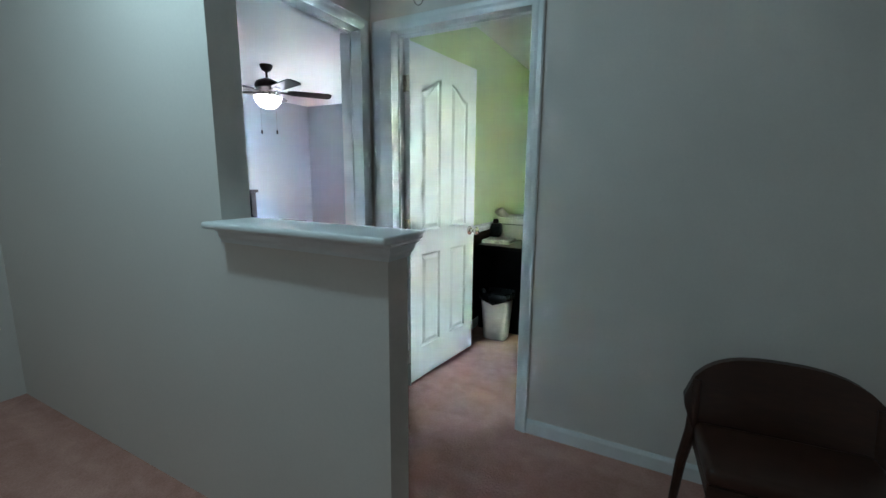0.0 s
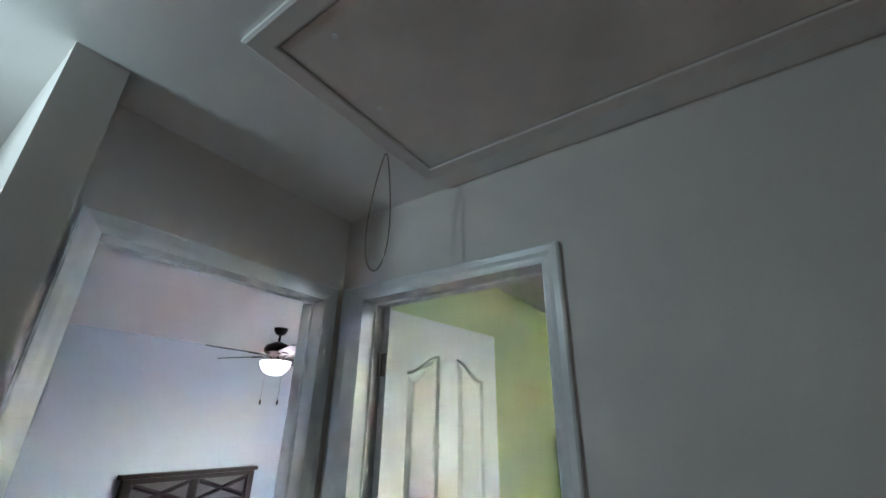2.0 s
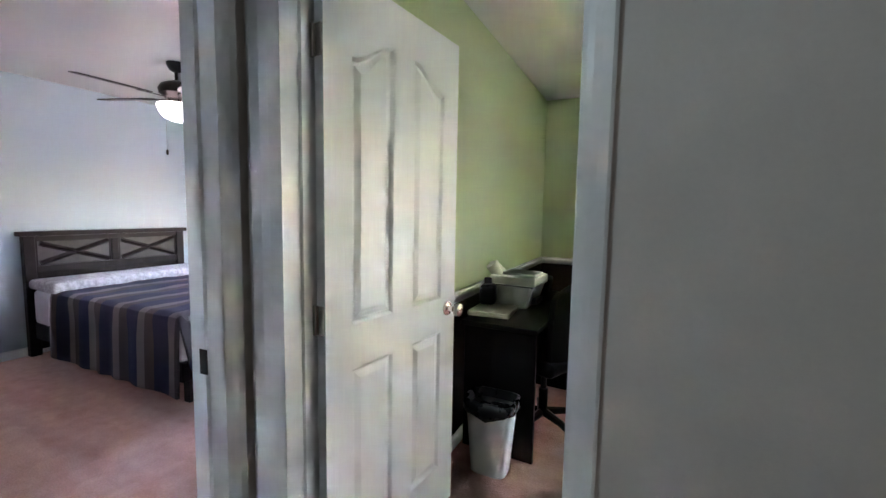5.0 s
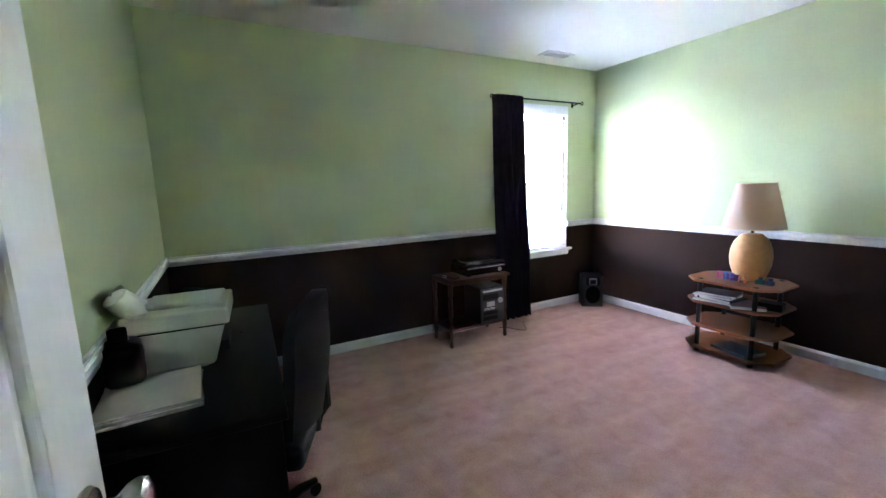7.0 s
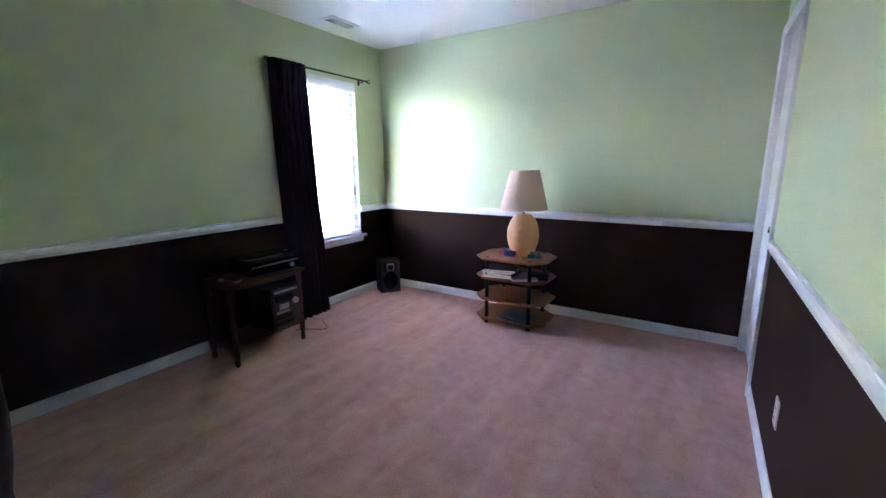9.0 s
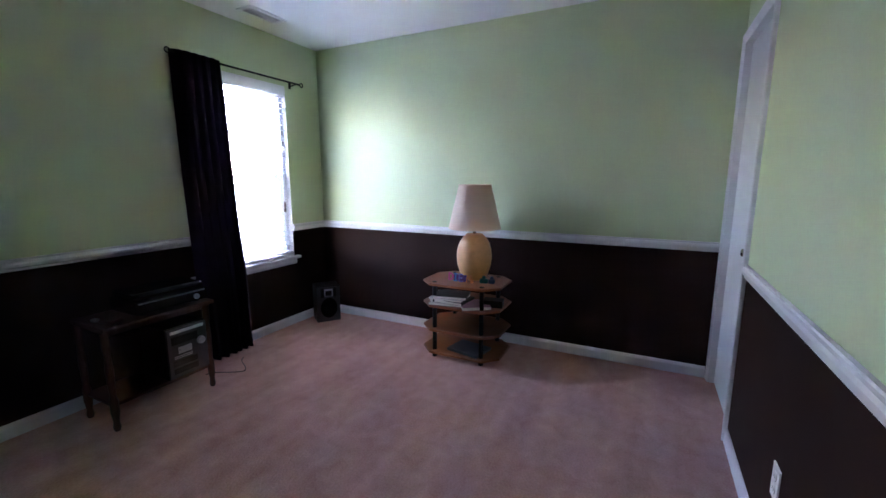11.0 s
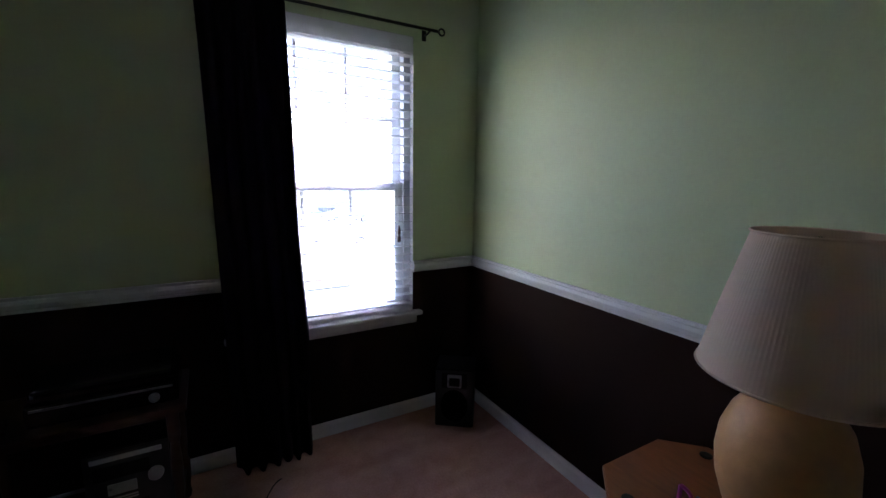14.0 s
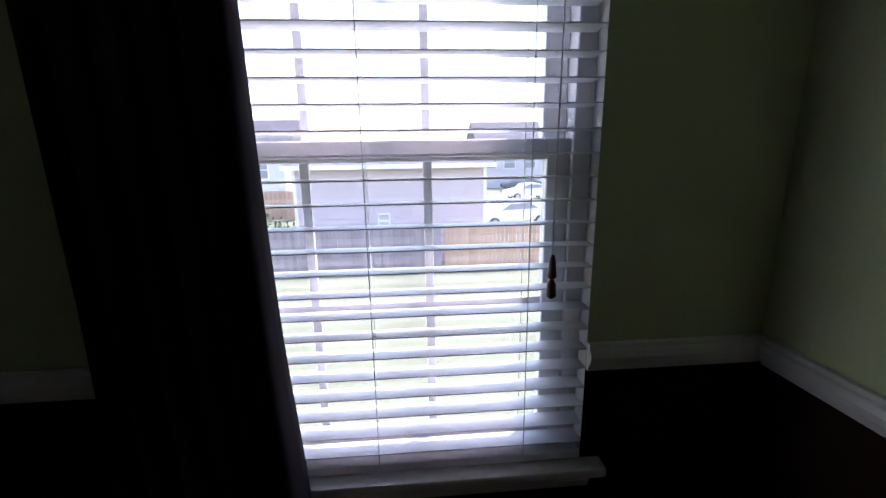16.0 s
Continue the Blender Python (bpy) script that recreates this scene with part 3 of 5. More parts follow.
# ---- hall chair ----
def hall_chair():
    c = thing("dining_chair", (1.875, -0.39, 0), "dark walnut chair with a rounded padded back by the wall", "chair", 4.0)
    # the front faces away from the hall wall
    for x, y, tx, ty in ((-0.21, -0.20, -0.02, -0.02), (0.21, -0.20, 0.02, -0.02)):
        part("leg", add_tube(bmesh.new(), [(x + tx, y + ty, 0), (x, y, 0.43)], [0.012, 0.019], 10), CHAIRWOOD, c)
    for x in (-0.245, 0.245):
        part("leg", add_tube(bmesh.new(), [(x * 1.12, 0.10, 0), (x * 1.06, 0.06, 0.30), (x, 0.03, 0.44), (x * 0.98, 0.05, 0.62)], [0.012, 0.017, 0.019, 0.014], 10), CHAIRWOOD, c)
    part("seat_frame", box(-0.235, -0.225, 0.375, 0.235, 0.07, 0.42, 0.008, 2), CHAIRWOOD, c)
    part("seat", box(-0.24, -0.235, 0.42, 0.24, 0.045, 0.475, 0.022, 3), CHAIRWOOD, c, soft=True)
    bm = bmesh.new()
    cols, rows = 20, 8
    grid = []
    for i in range(cols + 1):
        u = -1 + 2 * i / cols
        half = 0.155 * (1 - abs(u) ** 3.2) ** 0.5 if abs(u) < 1 else 0.0
        col = []
        for j in range(rows + 1):
            v = -1 + 2 * j / rows
            col.append((u * 0.275, 0.035 + 0.06 * (1 - u * u) + 0.02 * v, 0.545 + v * max(half, 0.012)))
        grid.append(col)
    for side in (-1, 1):
        vs = [[bm.verts.new((x, y + side * 0.014, z)) for x, y, z in col] for col in grid]
        for i in range(cols):
            for j in range(rows):
                bm.faces.new((vs[i][j], vs[i + 1][j], vs[i + 1][j + 1], vs[i][j + 1]))
        if side < 0:
            first = vs
        else:
            for i in range(cols):
                for j in (0, rows):
                    bm.faces.new((first[i][j], first[i + 1][j], vs[i + 1][j], vs[i][j]))
            for j in range(rows):
                for i in (0, cols):
                    bm.faces.new((first[i][j], first[i][j + 1], vs[i][j + 1], vs[i][j]))
    bmesh.ops.recalc_face_normals(bm, faces=bm.faces[:])
    part("backrest", bm, CHAIRWOOD, c, soft=True)
    return c


hall_chair()

# ---- bedroom ----
fan = thing("ceiling_fan", (-2.29, 1.245, H), "dark bronze five-blade ceiling fan with a lit glass bowl", "ceiling fan")
part("canopy", smooth(lathe([(0.065, 0.0), (0.064, -0.02), (0.045, -0.055), (0.018, -0.07)], 24)), BRONZE, fan)
part("downrod", smooth(lathe([(0.012, -0.06), (0.012, -0.15)], 12)), BRONZE, fan)
part("motor", smooth(lathe([(0.02, -0.13), (0.05, -0.14), (0.105, -0.165), (0.125, -0.20), (0.12, -0.235), (0.085, -0.26), (0.075, -0.275)], 28)), BRONZE, fan)
part("switch_housing", smooth(lathe([(0.07, -0.272), (0.078, -0.29), (0.075, -0.315)], 24)), NICKEL, fan)
bulb_glass = glow("lit_frosted_glass", (1.0, 0.98, 0.95), 0.045)
part("glass_bowl", smooth(lathe([(0.135, -0.315), (0.138, -0.33), (0.125, -0.375), (0.09, -0.415), (0.045, -0.437), (0.004, -0.443)], 28)), bulb_glass, fan, "glowing frosted glass bowl")
for k in range(5):
    a = radians(72 * k + 54)
    rot = Matrix.Rotation(a, 4, "Z") @ Matrix.Translation((0, 0, -0.262)) @ Matrix.Rotation(radians(-11), 4, "X")
    bm = bmesh.new()
    out = [(0.20, -0.045), (0.26, -0.062), (0.62, -0.070), (0.655, -0.05), (0.66, 0.0), (0.655, 0.05), (0.62, 0.070), (0.26, 0.062), (0.20, 0.045)]
    add_prism(bm, out, -0.004, 0.004)
    bmesh.ops.transform(bm, matrix=rot, verts=bm.verts[:])
    blade = part("blade", bm, BRONZE, fan)
    bm = bmesh.new()
    add_prism(bm, [(0.09, -0.018), (0.20, -0.022), (0.27, -0.035), (0.28, 0.0), (0.27, 0.035), (0.20, 0.022), (0.09, 0.018)], -0.010, -0.0045)
    bmesh.ops.transform(bm, matrix=rot, verts=bm.verts[:])
    part("bracket", bm, BRONZE, blade)
for dx, dy in ((-0.05, -0.06), (0.065, 0.04)):
    bm = add_tube(bmesh.new(), [(dx, dy, -0.30), (dx, dy, -0.66)], 0.0015, 6)
    ch = part("pull_chain", bm, NICKEL, fan)
    part("pull_bob", smooth(lathe([(0.003, -0.70), (0.009, -0.69), (0.008, -0.67), (0.003, -0.655)], 10, place=(dx, dy, 0))), BRONZE, ch)

BX0, BX1, BY0, BY1 = -3.76, -1.72, 0.83, 2.15
bed = thing("bed", (0, 0, 0), "bed with dark wooden headboard and striped navy comforter", "bed")
hb = part("headboard", box(BED_W + 0.03, BY0 - 0.03, 0.05, BED_W + 0.062, BY1 + 0.03, 1.065, 0.004), DARKWOOD, bed, "dark stained headboard with crossed slats")
part("top_rail", box(BED_W + 0.012, BY0 - 0.06, 1.065, BED_W + 0.10, BY1 + 0.06, 1.105, 0.006, 2), DARKWOOD, hb)
for y in (BY0 - 0.03, BY1 - 0.05):
    part("post", box(BED_W + 0.02, y, 0.0, BED_W + 0.085, y + 0.08, 1.065, 0.005), DARKWOOD, hb)
part("mid_rail", box(BED_W + 0.0625, BY0 + 0.05, 0.74, BED_W + 0.08, BY1 - 0.05, 0.80, 0.004), DARKWOOD, hb)
part("upper_rail", box(BED_W + 0.0625, BY0 + 0.05, 1.02, BED_W + 0.08, BY1 - 0.05, 1.063, 0.004), DARKWOOD, hb)
part("centre_stile", box(BED_W + 0.0625, (BY0 + BY1) / 2 - 0.03, 0.80, BED_W + 0.082, (BY0 + BY1) / 2 + 0.03, 1.02, 0.004), DARKWOOD, hb)
HBP = material("grey_headboard_panel", (0.040, 0.032, 0.032), 0.45, 0.3, 14, 3)
for y0, y1 in ((BY0 + 0.07, (BY0 + BY1) / 2 - 0.05), ((BY0 + BY1) / 2 + 0.05, BY1 - 0.07)):
    part("inset_panel", box(BED_W + 0.0622, y0, 0.805, BED_W + 0.066, y1, 1.015), HBP, hb)
    for s in (1, -1):
        bm = bmesh.new()
        ya, yb = (y0, y1) if s > 0 else (y1, y0)
        add_tube(bm, [(BED_W + 0.074, ya + s * 0.01, 0.82), (BED_W + 0.074, yb - s * 0.01, 1.0)], 0.022, 4)
        part("cross_slat", bm, DARKWOOD, hb)
part("side_rail", box(BX0, BY0 + 0.01, 0.16, BX1 + 0.02, BY1 - 0.01, 0.30, 0.006), DARKWOOD, bed)
for x in (BX0 + 0.1, BX1 - 0.06):
    for y in (BY0 + 0.06, BY1 - 0.1):
        part("leg", box(x, y, 0, x + 0.06, y + 0.06, 0.17, 0.004), DARKWOOD, bed)
part("mattress", box(BX0, BY0 + 0.005, 0.29, BX1 + 0.01, BY1 - 0.005, 0.60, 0.05, 3), SHEETW, bed, soft=True)


def quilt(bm, x0, x1, y0, y1, top, drop, over, foot):
    """A cloth over the mattress: a grid across the bed that rolls down both long sides and the foot, with folds."""
    nx, ny = 46, 60
    half = (y1 - y0) / 2 + over
    span = half + drop
    rows = []
    for i in range(nx + 1):
        u = i / nx
        row = []
        for j in range(ny + 1):
            s = -span + 2 * span * j / ny
            a = abs(s)
            x = x0 + (x1 - x0) * u
            if a < half - 0.05:
                y, z = s, top
            elif a < half + 0.03:
                q = (a - half + 0.05) / 0.08 * math.pi / 2
                y, z = math.copysign(half - 0.05 + 0.05 * math.sin(q), s), top - 0.05 * (1 - math.cos(q))
            else:
                fall = a - half - 0.03
                w = 0.012 * math.sin(x * 21 + 2 * math.sin(x * 5)) * min(1, fall / 0.15)
                y, z = math.copysign(half + w + 0.03 * fall, s), top - 0.05 - fall
            end = max(0.0, (x - (x1 - 0.06)) / 0.06)
            z -= 0.05 * end * end if a < half - 0.05 else 0
            z += 0.012 * noise.noise((x * 3.1, s * 3.3, 0.2)) + 0.006 * noise.noise((x * 9, s * 9, 1.2)) if a < half else 0
            row.append(bm.verts.new((x, (y0 + y1) / 2 + y, max(z, 0.03))))
        rows.append(row)
    for i in range(nx):
        for j in range(ny):
            bm.faces.new((rows[i][j], rows[i + 1][j], rows[i + 1][j + 1], rows[i][j + 1]))
    # foot drop
    last = rows[-1]
    for k in range(1, 7):
        nxt = [bm.verts.new((v.co.x + 0.02 + 0.008 * math.sin(v.co.y * 19), v.co.y, max(0.05, v.co.z - foot / 6))) if abs(v.co.y - (y0 + y1) / 2) < half - 0.02 else bm.verts.new((v.co.x + 0.004, v.co.y, max(0.03, v.co.z))) for v in last]
        for j in range(ny):
            bm.faces.new((last[j], last[j + 1], nxt[j + 1], nxt[j]))
        last = nxt
    bmesh.ops.recalc_face_normals(bm, faces=bm.faces[:])
    return bm


comforter = part("comforter", quilt(bmesh.new(), BX0 + 0.42, BX1 + 0.03, BY0, BY1, 0.635, 0.53, 0.035, 0.34), STRIPES, None, soft=True)
tagged(comforter, "navy, slate and taupe striped comforter spread over the bed", "comforter")
sol = comforter.modifiers.new("thick", "SOLIDIFY")
sol.thickness = 0.02
# the pale underside shows where a corner of the cloth is turned back over the foot
bm = bmesh.new()
fold = ((0.06, 0.615), (0.085, 0.585), (0.115, 0.50), (0.145, 0.41), (0.175, 0.33))
rows = []
for i, (dx, z) in enumerate(fold):
    row = []
    for k in range(11):
        u = k / 10
        wave = 0.014 * math.sin(u * 9 + i * 0.8) + 0.01 * noise.noise((u * 4, i * 0.6, 0.7))
        row.append(bm.verts.new((BX1 + dx + 0.012 + (wave if i > 0 else 0), BY0 + 0.02 + (0.10 + 0.05 * i) * u, z + 0.012)))
    rows.append(row)
for a, b in zip(rows, rows[1:]):
    for k in range(10):
        bm.faces.new((a[k], a[k + 1], b[k + 1], b[k]))
bmesh.ops.recalc_face_normals(bm, faces=bm.faces[:])
turned = part("turned_corner", bm, SHEETP, comforter, "pale underside turned back over the foot", soft=True)
sol = turned.modifiers.new("thick", "SOLIDIFY")
sol.thickness = 0.008
bm = bmesh.new()
add_box(bm, BX0 + 0.02, BY0 - 0.03, 0.602, BX0 + 0.50, BY1 + 0.03, 0.70, 0.045, 4)
for v in bm.verts:
    v.co.z += 0.025 * noise.noise(v.co * 4.5)
tagged(part("pillow_sham", bm, SHEETP, None, soft=True), "grey and white patterned sheet folded at the bed head", "bed linen")

ns = thing("nightstand", (BED_W + 0.25, 2.52, 0), "dark wooden nightstand beside the bed", "nightstand")
part("top", box(-0.23, -0.23, 0.60, 0.23, 0.23, 0.63, 0.005), DARKWOOD, ns)
part("body", box(-0.20, -0.20, 0.10, 0.20, 0.20, 0.60, 0.004), DARKWOOD, ns)
for x in (-0.19, 0.15):
    for y in (-0.19, 0.15):
        part("leg", box(x, y, 0, x + 0.04, y + 0.04, 0.10), DARKWOOD, ns)
for z in (0.14, 0.37):
    d = part("drawer", box(0.20, -0.18, z, 0.212, 0.18, z + 0.2, 0.003), DARKWOOD, ns)
    part("handle", lathe([(0.010, 0.212), (0.008, 0.22), (0.014, 0.232), (0.003, 0.236)], 12, place=(0, 0, z + 0.1), axis="X"), NICKEL, d)

bench = thing("storage_bench", (-2.78, -0.58, 0), "small dark wooden chest on the bedroom carpet", "chest")
part("body", box(-0.25, -0.36, 0.03, 0.25, 0.30, 0.54, 0.006), DARKWOOD, bench)
part("lid", box(-0.27, -0.38, 0.54, 0.27, 0.32, 0.58, 0.008, 2), DARKWOOD, bench)
for x in (-0.22, 0.17):
    for y in (-0.33, 0.22):
        part("foot", box(x, y, 0, x + 0.05, y + 0.05, 0.03), DARKWOOD, bench)


# ---- windows ----
def window(name, x0, x1, z0, z1, mid, cols, rows, label):
    w = tagged(new(name), label, "window", kind="structure")
    yo = NORTH + 0.035
    bm = bmesh.new()
    for a in ((x0 + 0.002, yo, z0 + 0.002, x0 + 0.04, yo + 0.075, z1 - 0.002), (x1 - 0.04, yo, z0 + 0.002, x1 - 0.002, yo + 0.075, z1 - 0.002), (x0 + 0.04, yo, z1 - 0.04, x1 - 0.04, yo + 0.075, z1 - 0.002), (x0 + 0.04, yo, z0 + 0.002, x1 - 0.04, yo + 0.075, z0 + 0.04)):
        add_box(bm, *a, 0.002)
    part("window_frame", bm, VINYL, w)
    for sash, (s0, s1, dy) in enumerate(((z0 + 0.042, mid + 0.02, 0.006), (mid - 0.022, z1 - 0.042, 0.040))):
        y0, y1 = yo + dy, yo + dy + 0.03
        a0, a1, bar = x0 + 0.042, x1 - 0.042, 0.048
        bm = bmesh.new()
        add_box(bm, a0, y0, s0, a0 + bar, y1, s1, 0.002)
        add_box(bm, a1 - bar, y0, s0, a1, y1, s1, 0.002)
        add_box(bm, a0 + bar, y0, s0, a1 - bar, y1, s0 + 0.042, 0.002)
        add_box(bm, a0 + bar, y0, s1 - 0.042, a1 - bar, y1, s1, 0.002)
        sf = part("sash", bm, VINYL, w)
        g0, g1, h0, h1 = a0 + bar, a1 - bar, s0 + 0.042, s1 - 0.042
        pane = part("pane", box(g0 - 0.004, y0 + 0.013, h0 - 0.004, g1 + 0.004, y0 + 0.016, h1 + 0.004), GLASS, sf)
        pane.visible_shadow = False
        for k in range(1, cols):
            x = g0 + (g1 - g0) * k / cols
            part("muntin", box(x - 0.009, y0 + 0.007, h0, x + 0.009, y0 + 0.0128, h1, 0.001), VINYL, sf)
        for k in range(1, rows):
            z = h0 + (h1 - h0) * k / rows
            part("muntin", box(g0, y0 + 0.0065, z - 0.009, g1, y0 + 0.0125, z + 0.009, 0.001), VINYL, sf)
    return w


window("window_1", *WIN, 1.308, 3, 2, "white vinyl double-hung window with grille bars")
window("window_2", *BWIN, 1.36, 3, 2, "white vinyl double-hung bedroom window")
sill = thing("window_sill", (0, 0, 0), "white painted window stool with apron under the blind", "window sill")
bm = box(WIN[0] - 0.045, NORTH - 0.045, 0.598, WIN[1] + 0.045, NORTH - 0.0005, 0.622, 0.007, 2)
add_box(bm, WIN[0] + 0.001, NORTH - 0.001, 0.6005, WIN[1] - 0.001, NORTH + 0.034, 0.622)
part("stool", bm, TRIM, sill)
part("apron", add_moulding(bmesh.new(), ((0, 0), (0.008, 0), (0.014, 0.02), (0.016, 0.05), (0, 0.05)), (WIN[0] - 0.02, NORTH, 0.548), (WIN[1] + 0.02, NORTH, 0.548), (0, -1, 0)), TRIM, sill)

# ---- blinds ----
blind = thing("window_blind", (0, NORTH + 0.008, 0), "white two-inch slat blind lowered with open slats", "window blind")
bx0, bx1 = WIN[0] + 0.006, WIN[1] - 0.006
part("valance", box(bx0, -0.022, 1.978, bx1, -0.010, 2.058, 0.003), BLIND, blind)
part("headrail", box(bx0 + 0.002, -0.008, 2.012, bx1 - 0.002, 0.026, 2.058, 0.001), BLIND, blind)
bm = bmesh.new()
ring = []
for k in range(5):
    v = -0.025 + 0.05 * k / 4
    ring.append((v, 0.0022 * (1 - (v / 0.025) ** 2)))
lo = [[bm.verts.new((x, y, z)) for y, z in ring] for x in (bx0, bx1)]
hi = [[bm.verts.new((x, y, z + 0.0028)) for y, z in ring] for x in (bx0, bx1)]
for g in (lo, hi):
    for k in range(4):
        bm.faces.new((g[0][k], g[1][k], g[1][k + 1], g[0][k + 1]))
for k in (0, 4):
    bm.faces.new((lo[0][k], lo[1][k], hi[1][k], hi[0][k]))
for e in (0, 1):
    bm.faces.new([lo[e][k] for k in range(5)] + [hi[e][k] for k in range(4, -1, -1)])
bmesh.ops.recalc_face_normals(bm, faces=bm.faces[:])
slat = part("slat", bm, BLIND, blind)
PITCH = 0.0448
slat_z = [1.296 + PITCH * k for k in range(-14, 16)]
slat.location = (0, 0.003, slat_z[0])
slat.rotation_euler = (radians(-3), 0, 0)
for z in slat_z[1:]:
    s = slat.copy()
    scene.collection.objects.link(s)
    s.location.z = z
    s.rotation_euler = (radians(-3 + random.uniform(-1.2, 1.2)), 0, 0)
part("bottom_rail", box(bx0, -0.022, 0.628, bx1, 0.026, 0.648, 0.004, 2), BLIND, blind)
for x in (bx0 + 0.13, (bx0 + bx1) / 2, bx1 - 0.13):
    for dy in (-0.0225, 0.0285):
        part("ladder_cord", add_tube(bmesh.new(), [(x, dy, 0.64), (x, dy, 2.02)], 0.0011, 5), BLINDCORD, blind)
cord = part("lift_cord", add_tube(bmesh.new(), [(bx1 - 0.085, -0.027, 2.0), (bx1 - 0.084, -0.029, 1.5), (bx1 - 0.086, -0.028, 1.10)], 0.0015, 6), BLINDCORD, blind)
part("tassel", smooth(lathe([(0.003, 1.105), (0.006, 1.095), (0.009, 1.06), (0.004, 1.055), (0.009, 1.045), (0.0095, 1.02), (0.004, 1.015)], 12, place=(bx1 - 0.086, -0.032, 0))), REDWOOD, cord, "dark cord tassel")

# ---- curtain ----
rod = thing("curtain_rod", (0, NORTH - 0.07, 2.085), "thin black metal curtain rod with ring finials", "curtain rod")
part("rod", add_tube(bmesh.new(), [(2.70, 0, 0), (3.765, 0, 0)], 0.007, 10), BLACK, rod)
for x, s in ((2.70, -1), (3.765, 1)):
    bm = bmesh.new()
    add_tube(bm, [(x + s * (0.022 + 0.016 * math.cos(a)), 0, 0.016 * math.sin(a)) for a in [2 * math.pi * k / 14 for k in range(15)]], 0.0045, 6)
    part("finial", bm, BLACK, rod)
for x in (2.745, 3.72):
    bm = add_tube(bmesh.new(), [(x, 0.0, -0.006), (x, 0.035, -0.012), (x, 0.066, -0.012)], 0.005, 6)
    add_box(bm, x - 0.012, 0.064, -0.035, x + 0.012, 0.0695, 0.015, 0.001)
    part("bracket", bm, BLACK, rod)


def curtain_mesh():
    bm = bmesh.new()
    nx, nz = 90, 40
    rows = []
    for j in range(nz + 1):
        v = j / nz                      # 0 at the rod, 1 at the floor
        z = 2.102 - 2.077 * v
        row = []
        for i in range(nx + 1):
            u = i / nx
            x = 2.70 + 0.03 * v + (0.330 + 0.010 * v) * u + 0.006 * math.sin(9 * u + 3 * v) * v + 0.02 * u * math.exp(-((z - 0.6) / 0.3) ** 2)
            amp = 0.016 + 0.009 * v
            fold = math.sin(u * 2 * math.pi * 6.0 + 0.7 * math.sin(3.1 * v + 5 * u)) + 0.35 * math.sin(u * 2 * math.pi * 11 + 2 * v)
            y = -0.012 - 0.05 * v * v + amp * fold * min(1, 0.35 + 4 * v) - 0.01 + 0.05 * math.exp(-16 * u) + 0.03 * math.exp(-14 * (1 - u))
            row.append(bm.verts.new((x, y, z)))
        rows.append(row)
    for j in range(nz):
        for i in range(nx):
            bm.faces.new((rows[j][i], rows[j][i + 1], rows[j + 1][i + 1], rows[j + 1][i]))
    return bm


cur = part("curtain", curtain_mesh(), CURTAIN, None, soft=True)
cur.location = (0, NORTH - 0.07, 0)
tagged(cur, "floor-length plum-black pleated curtain pushed to one side", "curtain")
sol = cur.modifiers.new("thick", "SOLIDIFY")
sol.thickness = 0.003

# ---- ceiling vent ----
vent = thing("ceiling_vent", (3.25, 3.098, H), "white metal ceiling register with dark louvre slots", "ceiling vent")
# black sheet stands in for the shade of the duct behind the louvres
part("duct_shade_sheet", box(-0.125, -0.045, -0.003, 0.125, 0.045, -0.001), BLACK, vent)
bm = box(-0.155, -0.075, -0.008, -0.125, 0.075, 0.0, 0.002)
add_box(bm, 0.125, -0.075, -0.008, 0.155, 0.075, 0.0, 0.002)
add_box(bm, -0.125, -0.075, -0.008, 0.125, -0.045, 0.0, 0.002)
add_box(bm, -0.125, 0.045, -0.008, 0.125, 0.075, 0.0, 0.002)
part("frame", bm, TRIM, vent)
for k in range(7):
    bm = box(-0.125, -0.0065, -0.0008, 0.125, 0.0065, 0.0008)
    s = part("louvre", bm, TRIM, vent)
    s.matrix_basis = pose(0, -0.039 + 0.013 * k, -0.008, 38, 0, 0)

# ---- wall outlet ----
out = thing("wall_outlet", (2.53, 0.12, 0.335), "white duplex outlet plate low on the brown wall", "outlet")
part("plate", box(-0.036, 0, -0.058, 0.036, 0.006, 0.058, 0.003, 2), OUTLETW, out)
for z in (-0.022, 0.022):
    soc = part("socket", smooth(lathe([(0.017, 0.006), (0.0165, 0.008)], 20, place=(0, 0, z), axis="Y")), OUTLETW, out)
    for x in (-0.006, 0.006):
        part("slot", box(x - 0.0012, 0.0079, z - 0.004, x + 0.0012, 0.0085, z + 0.006), BLACK, soc)

# ---- lamp table ----
tab = thing("shelf_table", (3.742, 1.715, 0), "four-tier cherry laminate shelf table with black posts", "shelf table")
CH = 0.10
hw, hd = 0.225, 0.302
octo = [(-hw, -hd + CH), (-hw + CH, -hd), (hw - CH, -hd), (hw, -hd + CH), (hw, hd - CH), (hw - CH, hd), (-hw + CH, hd), (-hw, hd - CH)]
SHELVES = (0.035, 0.205, 0.385, 0.545)
for z in SHELVES:
    bm = add_prism(bmesh.new(), octo, z, z + 0.018)
    bmesh.ops.bevel(bm, geom=[e for e in bm.edges if abs(e.verts[0].co.z - e.verts[1].co.z) < 1e-5], offset=0.003, segments=2, affect="EDGES")
    part("tier", bm, CHERRY, tab)
